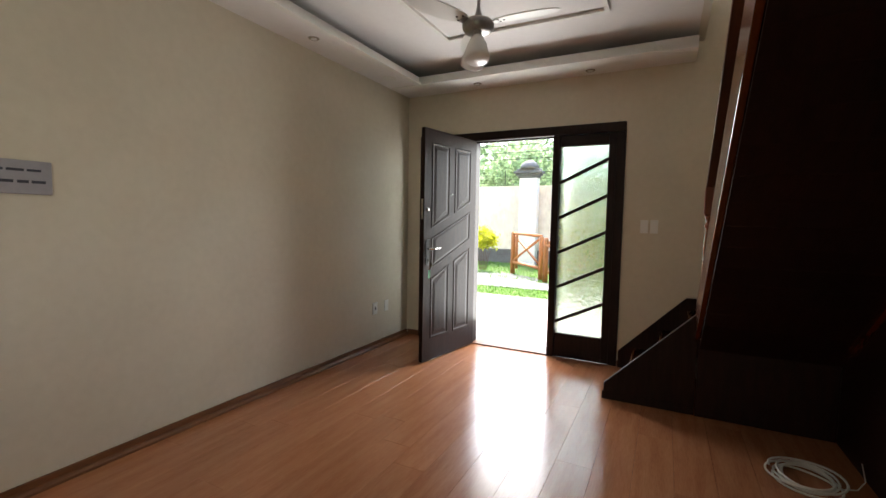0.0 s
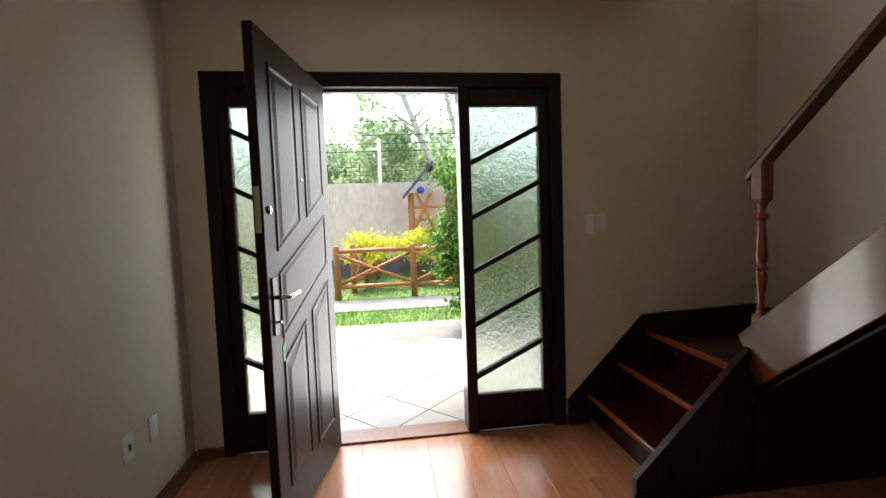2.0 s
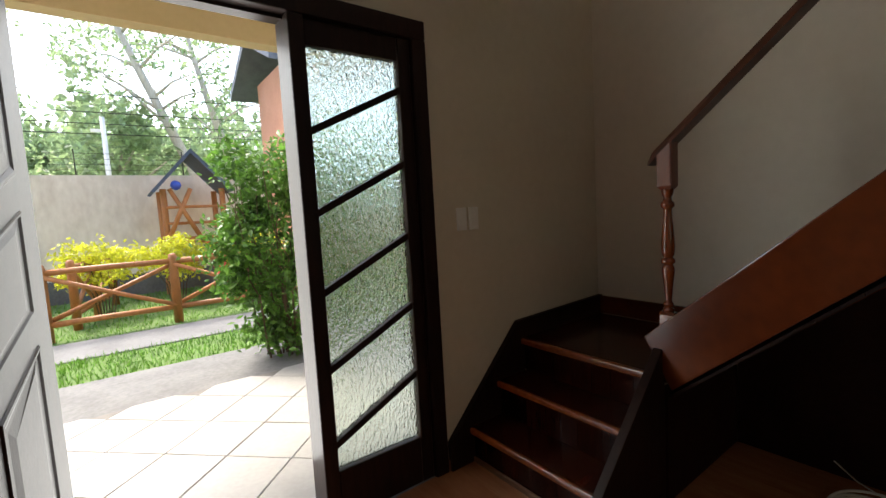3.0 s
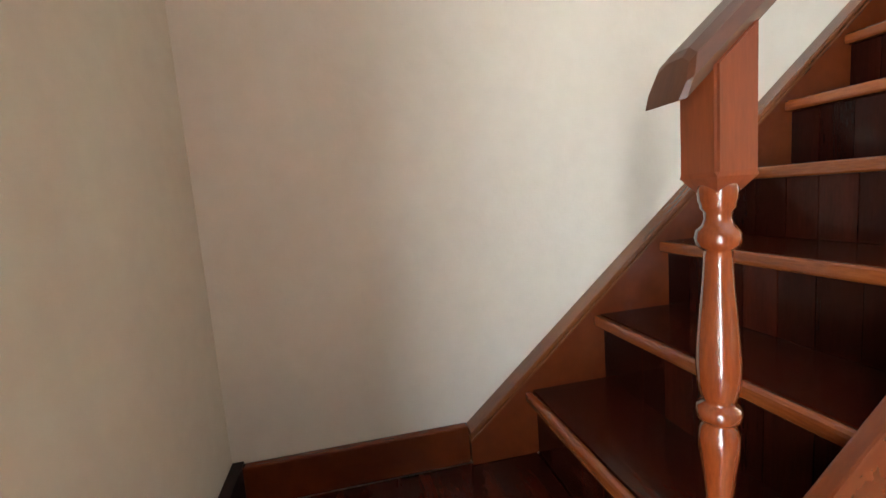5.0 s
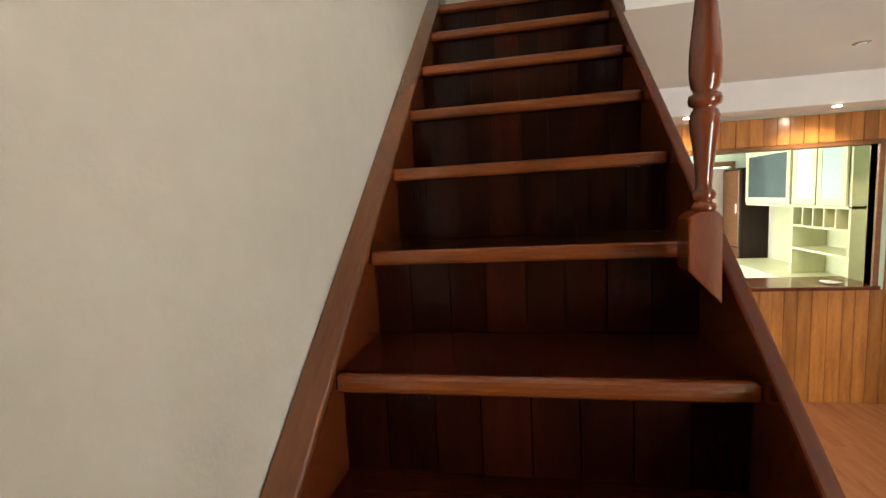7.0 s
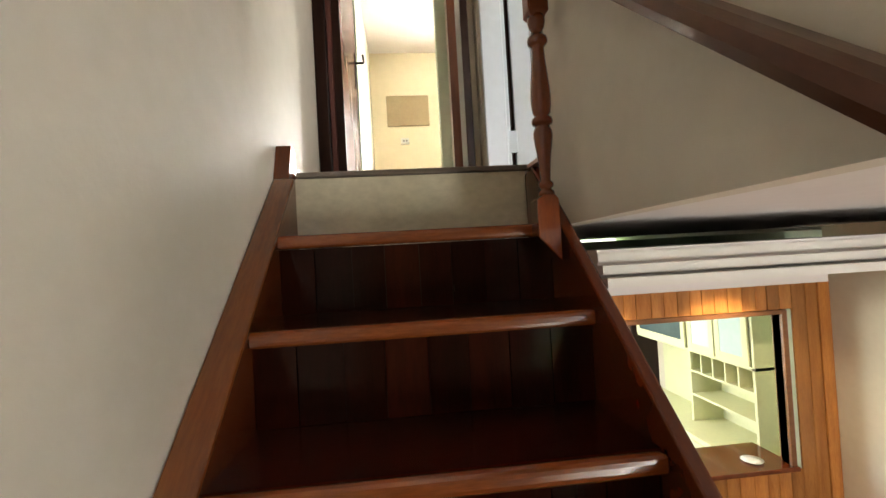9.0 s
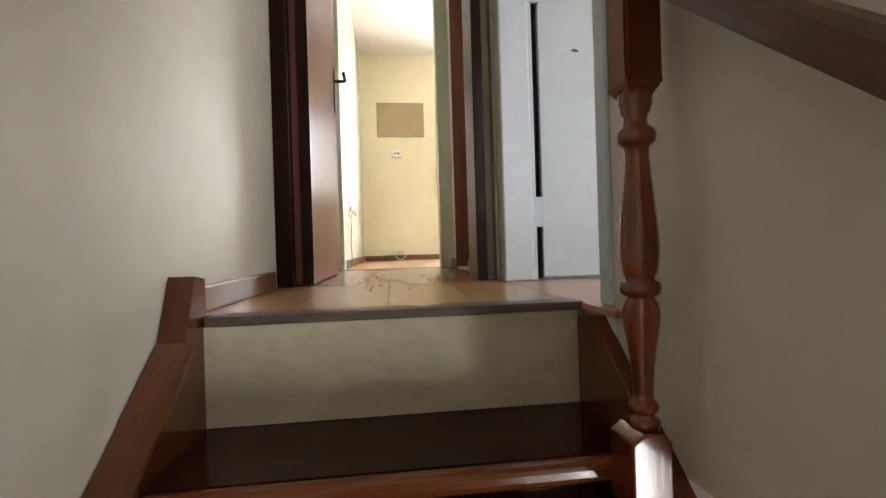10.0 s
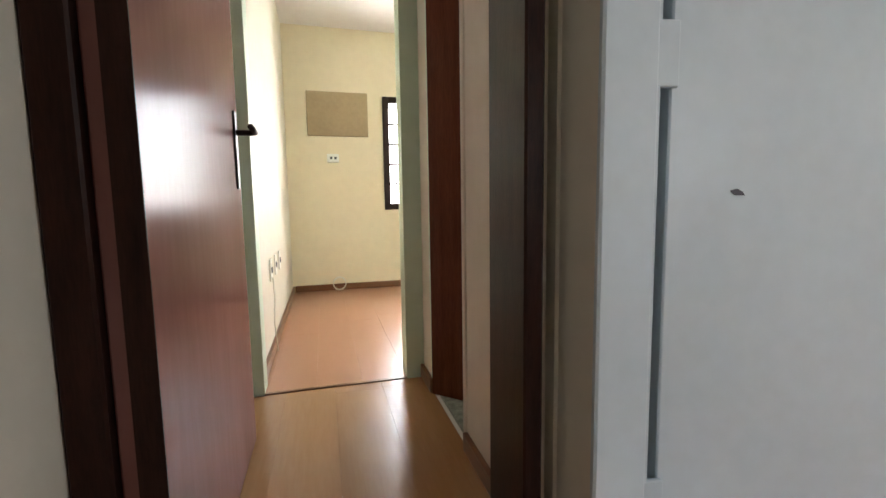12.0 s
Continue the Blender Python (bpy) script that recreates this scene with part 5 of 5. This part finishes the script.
me.from_pydata(v.tolist(), [], (np.arange(ng)[:, None] * 3 + np.arange(3)).tolist())
me.materials.append(GRASS)
tagged(new("grass", me), "short bright green lawn grass", "grass", kind="stuff")

# ---------- pieces: planks, boards, tiles ----------
def piece_mesh(name, sx, sy, sz, mat, bev=0.0015):
    bm = box(-sx / 2, sx / 2, -sy / 2, sy / 2, -sz, 0)
    top = [e for e in bm.edges if all(abs(v_.co.z) < 1e-6 for v_ in e.verts)]
    bmesh.ops.bevel(bm, geom=top, offset=bev, segments=1, affect="EDGES")
    me_ = bpy.data.meshes.new(name)
    bmesh.ops.recalc_face_normals(bm, faces=bm.faces[:])
    bm.to_mesh(me_)
    bm.free()
    me_.materials.append(mat)
    return me_


def laminate(name, label, x0, x1, y0, y1, z, mat, width=0.19, length=1.25, seed=0, joint=0.0008):
    holder = tagged(new(name), label, "floor", kind="structure")
    r = random.Random(seed)
    cache = {}
    x = x0
    while x < x1 - 0.01:
        w = min(width, x1 - x)
        y = y0 - r.uniform(0, length)
        while y < y1 - 0.01:
            a, b = max(y, y0), min(y + length, y1)
            y += length
            if b - a < 0.02:
                continue
            key = (round(w, 4), round(b - a, 4))
            if key not in cache:
                cache[key] = piece_mesh("plank", w - joint, b - a - joint, 0.0115, mat, joint)
            o_ = new("plank", cache[key])
            o_.location = (x + w / 2, (a + b) / 2, z)
            o_.parent = holder
        x += width
    return holder


laminate("floor", "red brown laminate floor of the living room", 0.0, XR, YB, -0.001, 0.0, LAMINATE, seed=1)
laminate("upper_hall_floor", "honey coloured laminate of the upper hall", 2.796, XR, -5.14, YE - 0.028, ZU, LAMINATE2, seed=2, joint=0.0003)
laminate("upper_side_floor", "rosy laminate of the upper landing", 0.6, 2.795, YW, -3.21, ZU, LAMINATE3, seed=3, joint=0.0003)
laminate("bedroom_floor", "rosy brown laminate of the bedroom", 0.4, 3.475, YF, -5.162, ZU, LAMINATE3, seed=4, joint=0.0003)

# vertical cladding of the hatch wall
clad = tagged(new("plank_cladding"), "honey varnished vertical plank cladding around the hatch", "cladding", kind="structure")
r = random.Random(11)
x = 0.10
while x < 2.22:
    w = min(r.uniform(0.085, 0.115), 2.235 - x)
    for z0, z1 in (((0.002, 2.39),) if x + w < 0.36 or x > 2.14 else ((0.002, 0.97), (2.167, 2.39))):
        part("plank", box(x + 0.001, x + w - 0.001, YB - 0.021, YB - 0.001 + r.uniform(-0.002, 0.002), z0, z1, 0.003), PLANK, clad)
    x += w
part("edge_board", box(0.002, 0.098, YB - 0.021, YB + 0.008, 0.002, 2.395, 0.004), PLANK, clad)

# porch tiles laid diagonally
TS = 0.40
tm = piece_mesh("tile", TS - 0.008, TS - 0.008, 0.010, TILE, 0.002)
r = random.Random(21)
for i in range(-14, 16):
    for j in range(-14, 16):
        cx, cy = (i - j) * TS * 0.7071 + 1.1, (i + j) * TS * 0.7071 + 1.0
        if -1.6 < cx < 4.6 and 0.44 < cy < 1.98:
            o = new("tile", tm)
            o.matrix_basis = pose(cx, cy, -0.026 + r.uniform(-0.001, 0.001), 0, 0, 45)
            o.parent = porch
            continue
        if -2.6 < cx < 5.6 and 0.15 < cy < 2.27:
            half_ = TS * 0.7071 - 0.006
            poly = [(cx + half_, cy), (cx, cy + half_), (cx - half_, cy), (cx, cy - half_)]
            lo_, hi_ = 0.152, 2.268
            clipped = poly
            for lim, sgn in ((lo_, 1), (hi_, -1)):
                nxt = []
                for a, b in zip(clipped, clipped[1:] + clipped[:1]):
                    ina, inb = (a[1] - lim) * sgn >= 0, (b[1] - lim) * sgn >= 0
                    if ina:
                        nxt.append(a)
                    if ina != inb:
                        f = (lim - a[1]) / (b[1] - a[1])
                        nxt.append((a[0] + (b[0] - a[0]) * f, lim))
                clipped = nxt
            if len(clipped) > 2:
                part("tile", prism(clipped, "z", -0.036, -0.026), TILE, porch)

# ---------- upper front window, unseen, added to light the stairwell ---
uw = thing("upper_window", (1.7, 0.08, 3.75), "added unseen window above the entrance, letting in fill light", "window", kind="structure")
for a in ((0.952, 1.0, 3.752, 4.848), (2.40, 2.448, 3.752, 4.848), (1.0, 2.40, 3.752, 3.80), (1.0, 2.40, 4.80, 4.848), (1.68, 1.72, 3.80, 4.80)):
    part("window_frame", box(a[0], a[1], 0.05, 0.10, a[2], a[3], 0.003), DARK, uw)
p = part("pane", box(1.0, 2.40, 0.073, 0.077, 3.80, 4.80), CLEAR, uw)
p.visible_shadow = False
